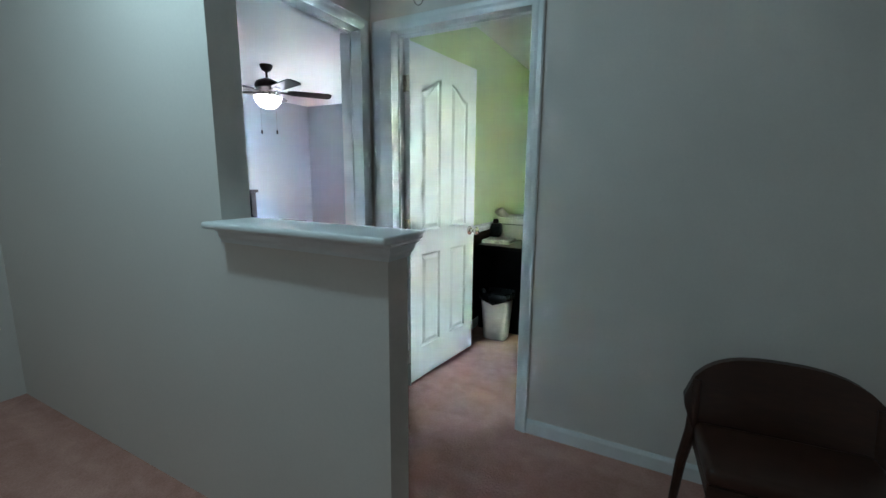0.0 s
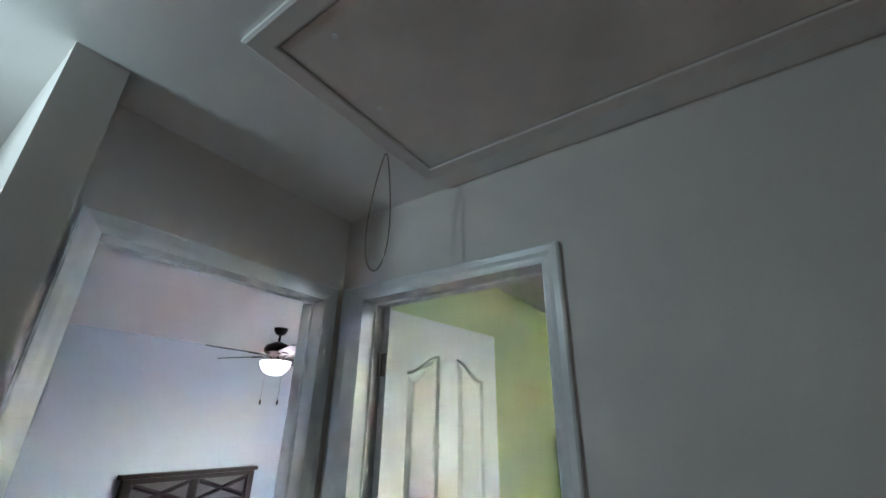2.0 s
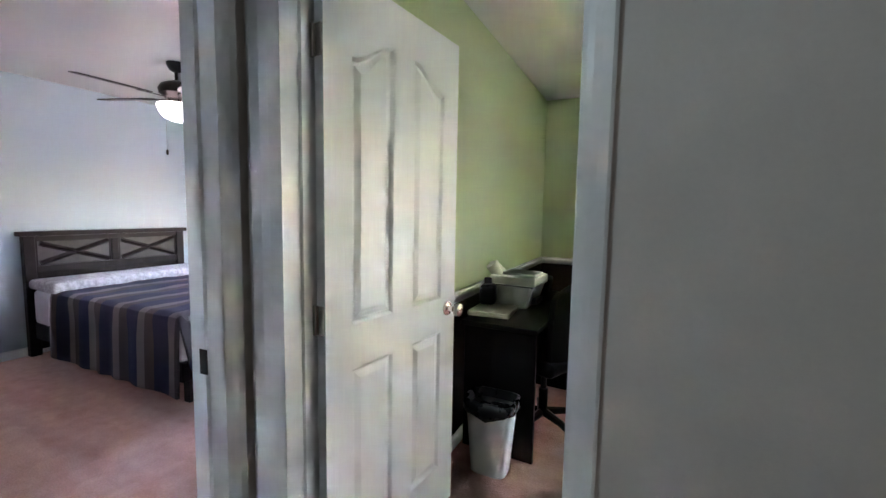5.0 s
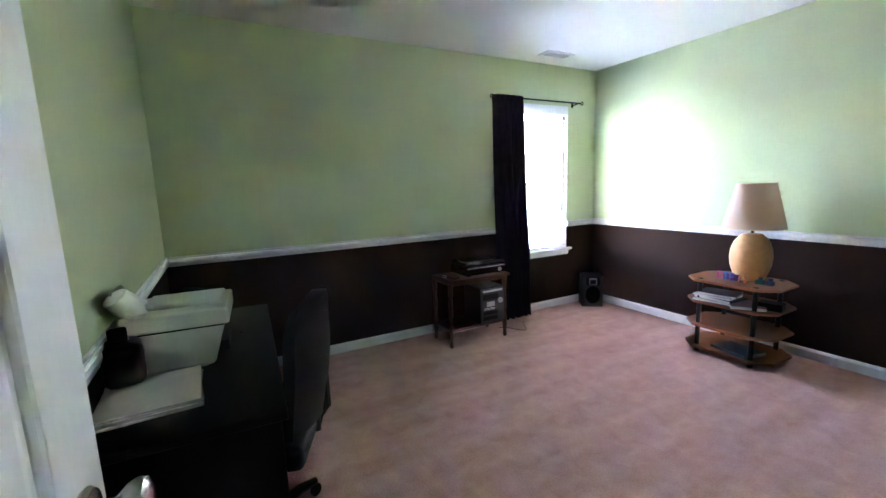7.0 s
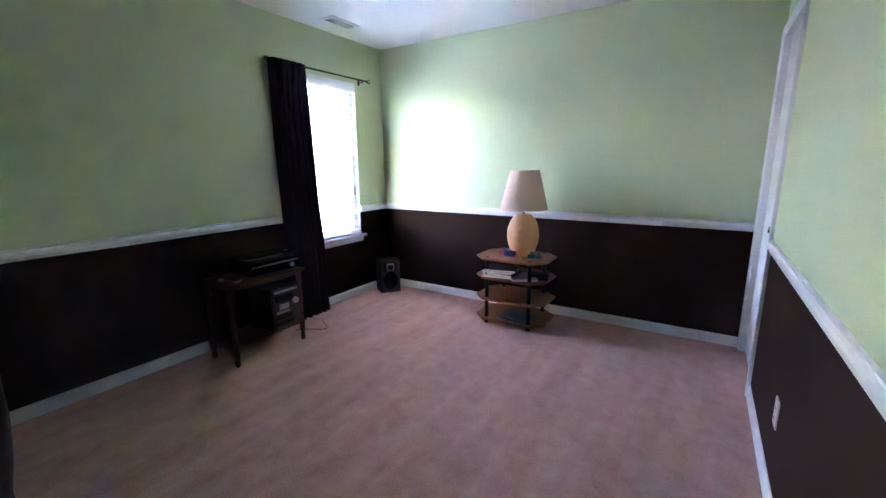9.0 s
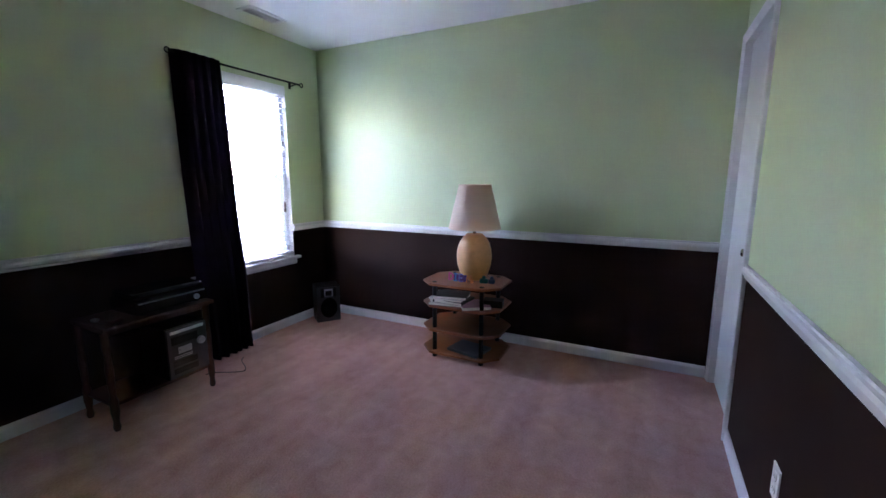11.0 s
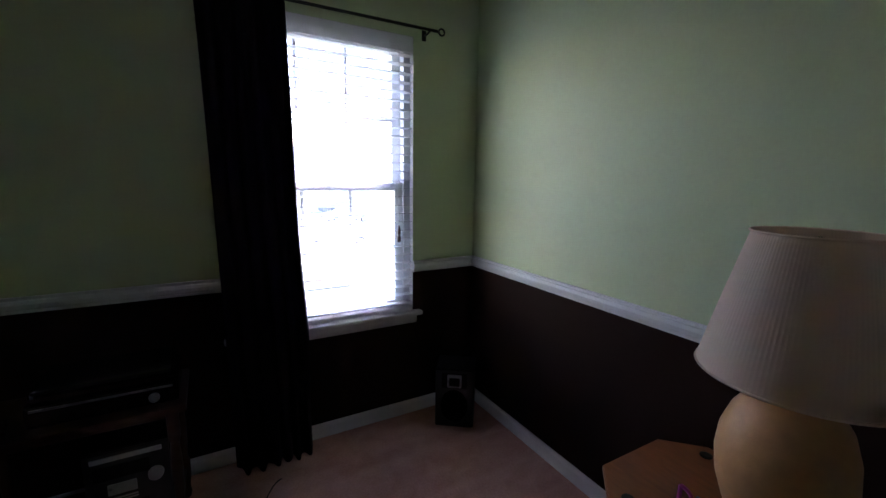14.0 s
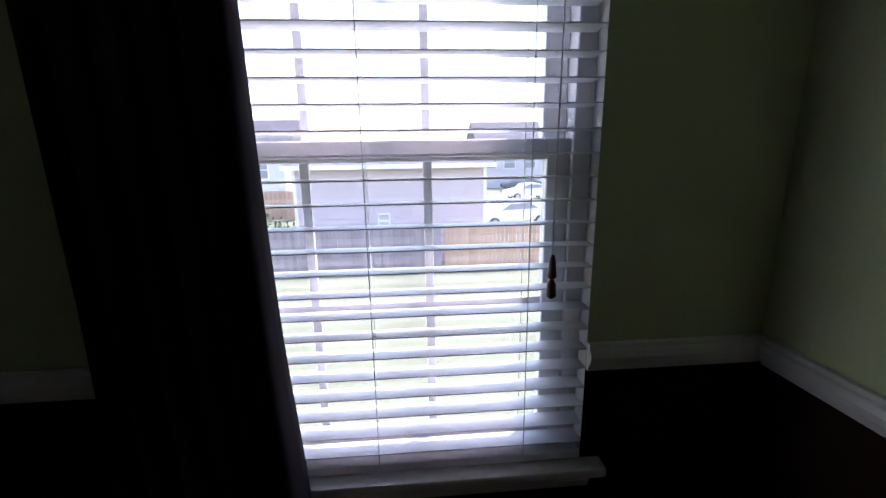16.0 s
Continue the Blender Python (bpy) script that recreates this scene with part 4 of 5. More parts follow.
for x in (-hw + 0.05, hw - 0.05):
    for y in (-hd + 0.12, hd - 0.12):
        bm = lathe([(0.019, 0.0), (0.019, 0.03), (0.016, 0.035), (0.016, 0.53), (0.019, 0.535), (0.019, 0.545)], 14, place=(x, y, 0))
        po = part("post", smooth(bm), BLACK, tab)
        part("post_cap", lathe([(0.017, 0.563), (0.017, 0.566), (0.012, 0.5675)], 14, place=(x, y, 0)), BLACK, po)

lampob = thing("table_lamp", (3.79, 1.682, 0.563), "table lamp with straw-coloured gourd base and pleated cream shade", "lamp")
bm = bmesh.new()
prof = [(0.075, 0.0), (0.085, 0.006), (0.105, 0.05), (0.124, 0.11), (0.130, 0.165), (0.125, 0.22), (0.108, 0.275), (0.085, 0.312), (0.066, 0.328), (0.060, 0.336), (0.03, 0.340)]
add_lathe(bm, prof, 48)
for v in bm.verts:
    a = math.atan2(v.co.y, v.co.x)
    r = 1 + 0.006 * math.sin(a * 5 + 22 * v.co.z) + 0.005 * math.sin(a * 4 - 26 * v.co.z)
    v.co.x *= r
    v.co.y *= r
part("gourd_base", bm, GOURD, lampob, "woven straw-coloured pot base", soft=True)
part("stem", lathe([(0.012, 0.338), (0.012, 0.42), (0.018, 0.43), (0.018, 0.47), (0.006, 0.48), (0.004, 0.685)], 12), NICKEL, lampob)
bm = bmesh.new()
n = 240
rings = []
for z, r in ((0.380, 0.190), (0.388, 0.188), (0.53, 0.155), (0.685, 0.117), (0.691, 0.116)):
    rings.append([bm.verts.new(((r + (0.0003 if k % 2 else -0.0001)) * math.cos(2 * math.pi * k / n), (r + (0.0003 if k % 2 else -0.0001)) * math.sin(2 * math.pi * k / n), z)) for k in range(n)])
for a, b in zip(rings, rings[1:]):
    for k in range(n):
        j = (k + 1) % n
        bm.faces.new((a[k], a[j], b[j], b[k]))
sh = part("shade", bm, SHADE, lampob, "cream pleated fabric shade")
so = sh.modifiers.new("thick", "SOLIDIFY")
so.thickness = 0.002
for z, r in ((0.380, 0.1905), (0.691, 0.118)):
    part("shade_trim", add_tube(bmesh.new(), [(r * math.cos(2 * math.pi * k / 48), r * math.sin(2 * math.pi * k / 48), z) for k in range(49)], 0.003, 6), SHADE, sh)

# upright toy letters and trinkets at the lamp's foot
def letter(bars, arcs=()):
    """A standing letter of rounded strokes; bars and arcs lie in its own upright plane."""
    bm = bmesh.new()
    for path in bars:
        add_tube(bm, [(0, -u, v) for u, v in path], 0.0052, 8)
    for cu, cv, ru, rv, a0, a1 in arcs:
        add_tube(bm, [(0, -(cu + ru * math.cos(radians(a0 + (a1 - a0) * k / 14))), cv + rv * math.sin(radians(a0 + (a1 - a0) * k / 14))) for k in range(15)], 0.0052, 8)
    return bm


B, T = 0.0055, 0.056
LETTERS = (
    (3.622, 1.846, "pink", (0.55, 0.07, 0.30), letter([((0.006, B), (0.006, T))], [(0.006, (B + T) / 2, 0.030, (T - B) / 2, -90, 90)]), "rounded"),
    (3.614, 1.798, "blue", (0.06, 0.17, 0.50), letter([((0.014, B), (0.014, T)), ((0.0, T), (0.028, T)), ((0.0, B), (0.028, B))]), "narrow"),
    (3.610, 1.760, "violet blue", (0.14, 0.11, 0.46), letter([((0.006, B), (0.006, T)), ((0.006, T), (0.032, T)), ((0.006, (B + T) / 2), (0.027, (B + T) / 2)), ((0.006, B), (0.032, B))]), "three-armed"),
    (3.612, 1.700, "orange", (0.75, 0.30, 0.14), letter([((0.004, B), (0.008, T), (0.022, 0.024), (0.036, T), (0.040, B))], [(0.045, 0.016, 0.008, 0.0105, -160, 120)]), "curly"),
)
for x, y, nm, col, bm, how in LETTERS:
    t = part("toy_letter", bm, toned(nm.replace(" ", "_") + "_toy_plastic", col), None, soft=True)
    t.matrix_world = pose(x + 0.032, y - 0.016, 0.5635, 0, 6, random.uniform(-6, 6))
    tagged(t, f"small {how} {nm} toy letter standing by the lamp", "toy letter", group="toy letters by the lamp")
stand = part("letter_stand", box(-0.006, -0.055, 0, 0.006, 0.055, 0.048, 0.003, 2), toned("purple_toy_plastic", (0.10, 0.045, 0.24)), None)
stand.matrix_world = pose(3.668, 1.736, 0.5635)
tagged(stand, "dark purple plaque behind the toy letters", "plaque")
for x, y, nm, col, w in ((3.69, 1.565, "teal", (0.02, 0.15, 0.17), 0.030), (3.70, 1.51, "navy", (0.03, 0.06, 0.14), 0.022)):
    bm = bmesh.new()
    add_box(bm, -0.018, -w, 0, 0.018, w, 0.032, 0.010, 3)
    add_lathe(bm, [(0.012, 0.0325), (0.015, 0.038), (0.011, 0.050), (0.002, 0.053)], 14)
    t = part("toy", bm, toned(nm + "_toy_plastic", col), None, soft=True)
    t.matrix_world = pose(x, y, 0.5635, 0, 0, random.uniform(-20, 20))
    tagged(t, f"small {nm} plastic toy beside the lamp", "toy")

# books and papers on the second tier
def book(x, y, z, w, d, h, turn, col, nm):
    b = thing("book", (x, y, z), f"{nm} magazine lying on the shelf tier", "book", turn, group="books on the shelf table")
    part("cover", box(-w / 2, -d / 2, 0, w / 2, d / 2, h, 0.001), toned(nm.replace(" ", "_") + "_cover", col), b)
    part("page_block", box(-w / 2 - 0.001, -d / 2 + 0.002, 0.0015, w / 2 - 0.003, d / 2 + 0.001, h - 0.0015), PAPER, b)


zb = SHELVES[2] + 0.018
book(3.64, 1.80, zb, 0.20, 0.27, 0.016, 8, (0.56, 0.54, 0.52), "white")
book(3.645, 1.79, zb + 0.016, 0.20, 0.26, 0.020, -5, (0.03, 0.03, 0.035), "black")
book(3.64, 1.81, zb + 0.036, 0.19, 0.25, 0.012, 3, (0.70, 0.70, 0.70), "pale grey")
book(3.65, 1.795, zb + 0.048, 0.18, 0.24, 0.016, 12, (0.04, 0.04, 0.045), "charcoal")
book(3.63, 1.61, zb, 0.20, 0.20, 0.022, 32, (0.45, 0.25, 0.33), "dusty pink")
bm = box(-0.05, -0.07, 0, 0.05, 0.07, 0.05, 0.004)
bx = part("small_box", bm, BLACK, None)
bx.matrix_world = pose(3.69, 1.49, zb, 0, 0, 10)
tagged(bx, "small black carton on the second tier", "box")
bm = box(-0.10, -0.13, 0, 0.10, 0.13, 0.02, 0.002)
bx = part("folder", bm, toned("slate_folder", (0.10, 0.12, 0.16)), None)
bx.matrix_world = pose(3.66, 1.66, SHELVES[0] + 0.018, 0, 0, -12)
tagged(bx, "slate blue folder lying on the bottom tier", "folder")

# ---- speaker in the corner ----
spk = thing("loudspeaker", (3.83, 3.16, 0), "small black bookshelf loudspeaker standing on the carpet", "loudspeaker", -36.0)
spk.scale = (0.92, 0.92, 1.16)
part("cabinet", box(-0.115, -0.06, 0, 0.115, 0.14, 0.288, 0.006, 2), BLACK, spk)
part("baffle", box(-0.112, -0.072, 0.004, 0.112, -0.0605, 0.284, 0.008, 2), CHARCOAL, spk)
bm = smooth(lathe([(0.078, -0.0735), (0.080, -0.080), (0.072, -0.083), (0.066, -0.078), (0.03, -0.0745), (0.028, -0.079), (0.004, -0.083)], 28, place=(0, 0, 0.115), axis="Y"))
part("woofer", bm, BLACKCLOTH, spk, "black woofer cone")
part("horn_recess", box(-0.075, -0.0745, 0.20, 0.075, -0.0725, 0.275, 0.001), BLACK, spk)
bm = box(-0.042, -0.080, 0.205, 0.042, -0.0748, 0.268, 0.004)
tw = part("tweeter_plate", bm, SILVER, spk, "silver tweeter surround")
part("tweeter", box(-0.031, -0.084, 0.214, 0.031, -0.0805, 0.254, 0.003), BLACK, tw)

# ---- stereo stand ----
st = thing("side_table", (2.27, 3.115, 0), "small red-brown wooden table with turned legs", "side table")
part("tabletop", box(-0.28, -0.19, 0.535, 0.31, 0.14, 0.56, 0.008, 2), REDWOOD, st)
part("lower_shelf", box(-0.27, -0.16, 0.125, 0.27, 0.12, 0.145, 0.005), REDWOOD, st)
part("apron", box(-0.25, -0.15, 0.505, 0.25, 0.10, 0.535, 0.003), REDWOOD, st)
for x in (-0.265, 0.265):
    for y in (-0.165, 0.105):
        prof = [(0.013, 0.0), (0.018, 0.02), (0.013, 0.05), (0.020, 0.10), (0.020, 0.17), (0.013, 0.19), (0.017, 0.24), (0.019, 0.34), (0.014, 0.42), (0.020, 0.44), (0.020, 0.535)]
        part("leg", smooth(lathe(prof, 14, place=(x, y, 0))), REDWOOD, st)

rec = thing("turntable_receiver", (2.36, 3.095, 0.56), "black stereo receiver with silver trim on the side table", "stereo receiver")
part("case", box(-0.20, -0.14, 0.012, 0.20, 0.12, 0.085, 0.010, 2), GLOSSBLACK, rec)
part("lid", box(-0.19, -0.13, 0.085, 0.19, 0.11, 0.125, 0.018, 3), GLOSSBLACK, rec, "smoky dust cover")
part("trim_strip", box(-0.185, -0.143, 0.068, 0.185, -0.1402, 0.075), SILVER, rec)
for x in (-0.15, 0.15):
    for y in (-0.1, 0.09):
        part("foot", lathe([(0.014, 0.0), (0.014, 0.012)], 12, place=(x, y, 0)), BLACK, rec)
part("dial", smooth(lathe([(0.017, -0.142), (0.015, -0.153), (0.003, -0.154)], 16, place=(0.13, 0, 0.04), axis="Y")), SILVER, rec)

hifi = thing("stereo_system", (2.40, 3.075, 0.145), "silver and black mini stereo on the table's lower shelf", "stereo")
part("case", box(-0.12, -0.13, 0.0, 0.12, 0.12, 0.31, 0.008, 2), BLACK, hifi)
fp = part("front_panel", box(-0.118, -0.142, 0.008, 0.118, -0.1305, 0.302, 0.006, 2), DULLGREY, hifi, "dark grey front panel")
part("display", box(-0.095, -0.146, 0.205, 0.06, -0.1425, 0.255, 0.002), BLACK, fp)
part("disc_tray", box(-0.098, -0.147, 0.272, 0.098, -0.1425, 0.29, 0.002), SILVER, fp)
part("button_pad", box(-0.06, -0.1455, 0.148, 0.02, -0.1425, 0.188, 0.002), SILVER, fp)
for z in (0.122, 0.132):
    part("button_row", box(-0.085, -0.147, z, 0.02, -0.1425, z + 0.005, 0.001), SILVER, fp)
part("volume_dial", smooth(lathe([(0.024, -0.142), (0.022, -0.158), (0.004, -0.160)], 20, place=(0.075, 0, 0.19), axis="Y")), SILVER, fp)
for z in (0.03, 0.075):
    part("cassette_door", box(-0.095, -0.146, z, 0.05, -0.1425, z + 0.035, 0.002), BLACK, fp)

# a reddish trinket box, and a tiny white block that imitates a glint
for dx, w, mt, nm in ((-0.235, 0.024, BINW, "white"), (-0.20, 0.06, REDWOOD, "reddish")):
    bm = box(-w / 2, -0.8 * w, 0, w / 2, 0.8 * w, 0.016, 0.004)
    o = part("trinket_and_glint", bm, mt, None)
    o.matrix_world = pose(2.27 + dx, 3.015 if mt is REDWOOD else 3.095, 0.56, 0, 0, 12)
    tagged(o, f"small {nm} block on the side table, the white one standing in for a glint", "box")

cab = []
for k in range(22):
    u = k / 21
    cab.append((2.60 + 0.30 * u, 3.12 - 0.14 * math.sin(u * 3.1) + 0.04 * math.sin(u * 9), 0.006))
tagged(part("power_cable", add_tube(bmesh.new(), cab, 0.0028, 6), BLACK, None), "thin dark cable lying on the carpet", "cable")

# ---- desk and what stands on it ----
desk = thing("desk", (0, 0, 0), "black-brown laminate desk against the green wall", "desk")
desk.matrix_world = pose(0.127, 1.28, 0, 0, 0, -3) @ pose(-0.127, -1.28, 0)
part("desktop", box(WEST + 0.022, 1.26, 0.715, 0.56, 2.42, 0.742, 0.003), BLACKWOOD, desk)
for y in (1.30, 2.35):
    part("end_panel", box(WEST + 0.03, y, 0.0, 0.545, y + 0.028, 0.715, 0.002), BLACKWOOD, desk)
part("back_panel", box(WEST + 0.035, 1.328, 0.25, WEST + 0.052, 2.35, 0.70), BLACKWOOD, desk)

pr = thing("printer", (0.305, 1.80, 0.742), "cream white desktop printer with flared sides", "printer", -4.0)
pr.scale = (1.0, 0.82, 1.05)
bm = bmesh.new()
lev = [(0.0, -0.130, 0.085, -0.135, 0.155), (0.010, -0.138, 0.095, -0.142, 0.162), (0.130, -0.146, 0.132, -0.162, 0.17)]
rows = [[bm.verts.new((x, y, z)) for x, y in ((a, c), (b, c), (b, d), (a, d))] for z, a, b, c, d in lev]
bm.faces.new(rows[0][::-1])
bm.faces.new(rows[-1])
for r, q in zip(rows, rows[1:]):
    for k in range(4):
        j = (k + 1) % 4
        bm.faces.new((r[k], r[j], q[j], q[k]))
bmesh.ops.bevel(bm, geom=[e for e in bm.edges if abs(e.verts[0].co.z - e.verts[1].co.z) > 0.005], offset=0.012, segments=3, affect="EDGES")
bmesh.ops.recalc_face_normals(bm, faces=bm.faces[:])
part("body", bm, CREAM, pr)
part("slot", box(-0.142, -0.158, 0.1305, 0.132, 0.165, 0.1355), BLACK, pr)
part("lid", box(-0.150, -0.168, 0.136, 0.150, 0.175, 0.19, 0.010, 3), CREAM, pr, soft=True)
part("top_sheet", box(-0.10, -0.09, 0.1905, 0.13, 0.12, 0.205, 0.004), PAPER, pr)
bm = bmesh.new()
fl = []
for k in range(9):
    u = k / 8
    fl.append((-0.10 - 0.075 * u - 0.015 * math.sin(u * 3), 0.19 + 0.10 * u - 0.03 * u * u))
f0 = [[bm.verts.new((x, y, z)) for x, z in fl] for y in (-0.10, 0.06)]
f1 = [[bm.verts.new((x + 0.003, y, z + 0.003)) for x, z in fl] for y in (-0.10, 0.06)]
for k in range(8):
    bm.faces.new((f0[0][k], f0[0][k + 1], f0[1][k + 1], f0[1][k]))
    bm.faces.new((f1[0][k], f1[0][k + 1], f1[1][k + 1], f1[1][k]))
    for e in (0, 1):
        bm.faces.new((f0[e][k], f0[e][k + 1], f1[e][k + 1], f1[e][k]))
for k in (0, 8):
    bm.faces.new((f0[0][k], f0[1][k], f1[1][k], f1[0][k]))
bmesh.ops.recalc_face_normals(bm, faces=bm.faces[:])
part("curled_sheet", bm, PAPER, pr, "white sheet curling up from the lid", soft=True)
part("side_tray", box(0.1, -0.06, 0.02, 0.135, 0.10, 0.055, 0.004), BLACK, pr)

tray = thing("paper_pile", (0.235, 1.515, 0.742), "flat pile of white papers on the desk edge", "papers", 2.0)
for k in range(4):
    o = part("sheet", box(-0.120, -0.135, 0.0065 * k, 0.120, 0.115, 0.0065 * k + 0.006, 0.001), PAPER, tray)
    o.matrix_basis = pose(0, 0, 0, 0, 0, (1.5, -2, 2.5, 0)[k])

tel = thing("desk_phone", (0.158, 1.60, 0.7685), "black cordless phone dock on the papers", "phone", 12.0)
part("dock", box(-0.046, -0.045, 0.0, 0.056, 0.075, 0.125, 0.03, 3), BLACK, tel, soft=True)
hs = part("handset", box(-0.024, -0.018, 0.0, 0.024, 0.018, 0.115, 0.010, 3), BLACK, tel, soft=True)
hs.matrix_basis = pose(0, 0.01, 0.05, -14, 0, 0)
roll = part("paper_roll", lathe([(0.035, -0.05), (0.037, -0.048), (0.037, 0.048), (0.035, 0.05)], 20, axis="X"), PAPER, None, soft=True)
roll.matrix_world = pose(0.165, 1.73, 0.965, 0, 55, 35)
tagged(roll, "crumpled white paper roll behind the printer", "paper roll")
hold = part("desk_organizer", box(0.135, 1.90, 0.742, 0.235, 2.12, 0.865, 0.01, 2), BLACK, None)
tagged(hold, "black desk organizer standing against the wall", "organizer")
pen = part("pen", add_tube(bmesh.new(), [(0.48, 1.97, 0.7465), (0.52, 2.10, 0.7465)], 0.0045, 8), BLACK, None)
tagged(pen, "black pen lying on the desktop", "pen")
bagm = bmesh.new()
add_box(bagm, 0.27, 2.12, 0.742, 0.43, 2.3, 0.90, 0.04, 3)
for v in bagm.verts:
    v.co += Vector((0.02 * noise.noise(v.co * 9), 0.02 * noise.noise(v.co * 8 + Vector((3, 1, 2))), 0.0 if v.co.z < 0.76 else 0.03 * noise.noise(v.co * 7)))
tagged(part("dark_pouch", bagm, BLACKCLOTH, None, soft=True), "dark cloth pouch lying on the desk", "pouch")

# ---- waste bin ----
wb = thing("waste_bin", (0.36, 1.145, 0), "white plastic waste bin lined with a black bag", "waste bin")
def bin_shell(bm, levels, steps=40):
    rings = []
    for z, w, d in levels:
        ring = []
        for k in range(steps):
            a = 2 * math.pi * k / steps
            c, s = math.cos(a), math.sin(a)
            ring.append(bm.verts.new((math.copysign(abs(c) ** 0.45, c) * w, math.copysign(abs(s) ** 0.45, s) * d, z)))
        rings.append(ring)
    for a, b in zip(rings, rings[1:]):
        for k in range(steps):
            j = (k + 1) % steps
            bm.faces.new((a[k], a[j], b[j], b[k]))
    bm.faces.new(rings[0][::-1])
    return rings


bm = bmesh.new()
r = bin_shell(bm, [(0.0, 0.088, 0.066), (0.006, 0.094, 0.070), (0.36, 0.122, 0.092), (0.362, 0.128, 0.098), (0.385, 0.130, 0.100), (0.386, 0.124, 0.094), (0.05, 0.092, 0.068)])
bm.faces.new(r[-1])
bmesh.ops.recalc_face_normals(bm, faces=bm.faces[:])
part("bin", bm, BINW, wb, soft=True)
bm = bmesh.new()
r = bin_shell(bm, [(0.30, 0.1335, 0.1035), (0.345, 0.135, 0.105), (0.393, 0.134, 0.104), (0.396, 0.120, 0.092), (0.25, 0.105, 0.08)])
for v in bm.verts:
    if v.co.z < 0.31 and v.co.to_2d().length > 0.11:
        v.co.z += 0.045 + 0.03 * noise.noise(v.co * 22)
bm.faces.new(r[-1])
part("liner", bm, BAG, wb, "black bin liner folded over the rim", soft=True)

# ---- office chair ----
oc = thing("office_chair", (0.508, 1.712, 0), "black swivel office chair tucked at the desk", "office chair", -22.0)
for k in range(5):
    a = radians(72 * k - 14)
    bm = bmesh.new()
    add_tube(bm, [(0.03 * math.cos(a), 0.03 * math.sin(a), 0.10), (0.15 * math.cos(a), 0.15 * math.sin(a), 0.092), (0.235 * math.cos(a), 0.235 * math.sin(a), 0.068)], [0.026, 0.021, 0.016], 8)
    arm = part("base_arm", bm, BLACK, oc)
    bm = bmesh.new()
    cx, cy = 0.235 * math.cos(a), 0.235 * math.sin(a)
    add_lathe(bm, [(0.024, -0.010), (0.027, -0.006), (0.027, 0.006), (0.024, 0.010)], 14, axis="Y")
    bmesh.ops.transform(bm, matrix=Matrix.Translation((cx, cy, 0.027)) @ Matrix.Rotation(a, 4, "Z"), verts=bm.verts[:])
    part("caster", bm, BLACK, arm)
part("gas_lift", lathe([(0.028, 0.08), (0.028, 0.25), (0.018, 0.252), (0.018, 0.42)], 16), BLACK, oc)
part("seat", box(-0.22, -0.235, 0.42, 0.20, 0.235, 0.50, 0.03, 3), LEATHER, oc, soft=True)
part("spine", add_tube(bmesh.new(), [(0.10, 0, 0.43), (0.20, 0, 0.44), (0.235, 0, 0.52), (0.235, 0, 0.70)], 0.02, 8), BLACK, oc)
bm = bmesh.new()
rows = []
for j in range(15):
    v = j / 14
    z = 0.50 + 0.46 * v
    half = 0.228 * math.sqrt(1 - 0.72 * max(0, (v - 0.5) / 0.5) ** 3) * (0.80 + 0.20 * min(1, v * 3))
    row = []
    for i in range(17):
        s = -1 + 2 * i / 16
        x = 0.185 + 0.03 * math.sin(v * math.pi * 0.9 - 0.4) - 0.05 * s * s + (0.05 * (v - 0.75) if v > 0.75 else 0)
        row.append((x, s * half, z - 0.05 * (s * s) * (v > 0.8) * (v - 0.8) * 5))
    rows.append(row)
for off in (0.0, 0.055):
    vs = [[bm.verts.new((x - off * 0 + off * (1 - 0.35 * abs(-1 + i / 8)), y, z)) for i, (x, y, z) in enumerate(row)] for row in rows]
    for j in range(14):
        for i in range(16):
            bm.faces.new((vs[j][i], vs[j][i + 1], vs[j + 1][i + 1], vs[j + 1][i]))
    if off == 0:
        f0 = vs
for j in range(14):
    for i in (0, 16):
        bm.faces.new((f0[j][i], f0[j + 1][i], vs[j + 1][i], vs[j][i]))
for i in range(16):
    for j in (0, 14):
        bm.faces.new((f0[j][i], f0[j][i + 1], vs[j][i + 1], vs[j][i]))
bmesh.ops.recalc_face_normals(bm, faces=bm.faces[:])
part("backrest", bm, LEATHER, oc, soft=True)

# ---- outside ----
GZ = -2.75
LAWN = material("mown_lawn", (0.18, 0.19, 0.12), 0.95, 0.35, 30, 0.5, 0.4, 90)
CONCRETE = material("pale_concrete", (0.50, 0.49, 0.47), 0.85, 0.12, 20, 1.5, 0.2, 80)
SIDING = material("mauve_grey_siding", (0.56, 0.49, 0.53), 0.7, 0.06, 20, 1.0)
SIDING2 = material("pale_blue_siding", (0.50, 0.50, 0.54), 0.7, 0.06, 20, 1.0)
SIDING3 = material("lilac_grey_siding", (0.48, 0.45, 0.50), 0.7, 0.06, 20, 1.0)
ROOF = material("grey_roof_shingle", (0.11, 0.10, 0.11), 0.9, 0.3, 9, 1.0, 0.4, 40)
FENCE_GREY = material("weathered_grey_fence", (0.29, 0.25, 0.28), 0.9, 0.25, 12, 2, 0.3, 60, random_tone=0.2, stretch=(1, 1, 0.15))
FENCE_TAN = material("cedar_fence_wood", (0.50, 0.34, 0.26), 0.85, 0.2, 12, 2, 0.3, 60, random_tone=0.15, stretch=(1, 1, 0.15))
# dark panes; sky glare is put into the paler base colour
WINDARK = material("glare_paled_glass", (0.22, 0.24, 0.28), 0.12, 0.1, 3, 1)
CARW = material("white_car_paint", (0.62, 0.63, 0.66), 0.25, 0.04, 20, 2)
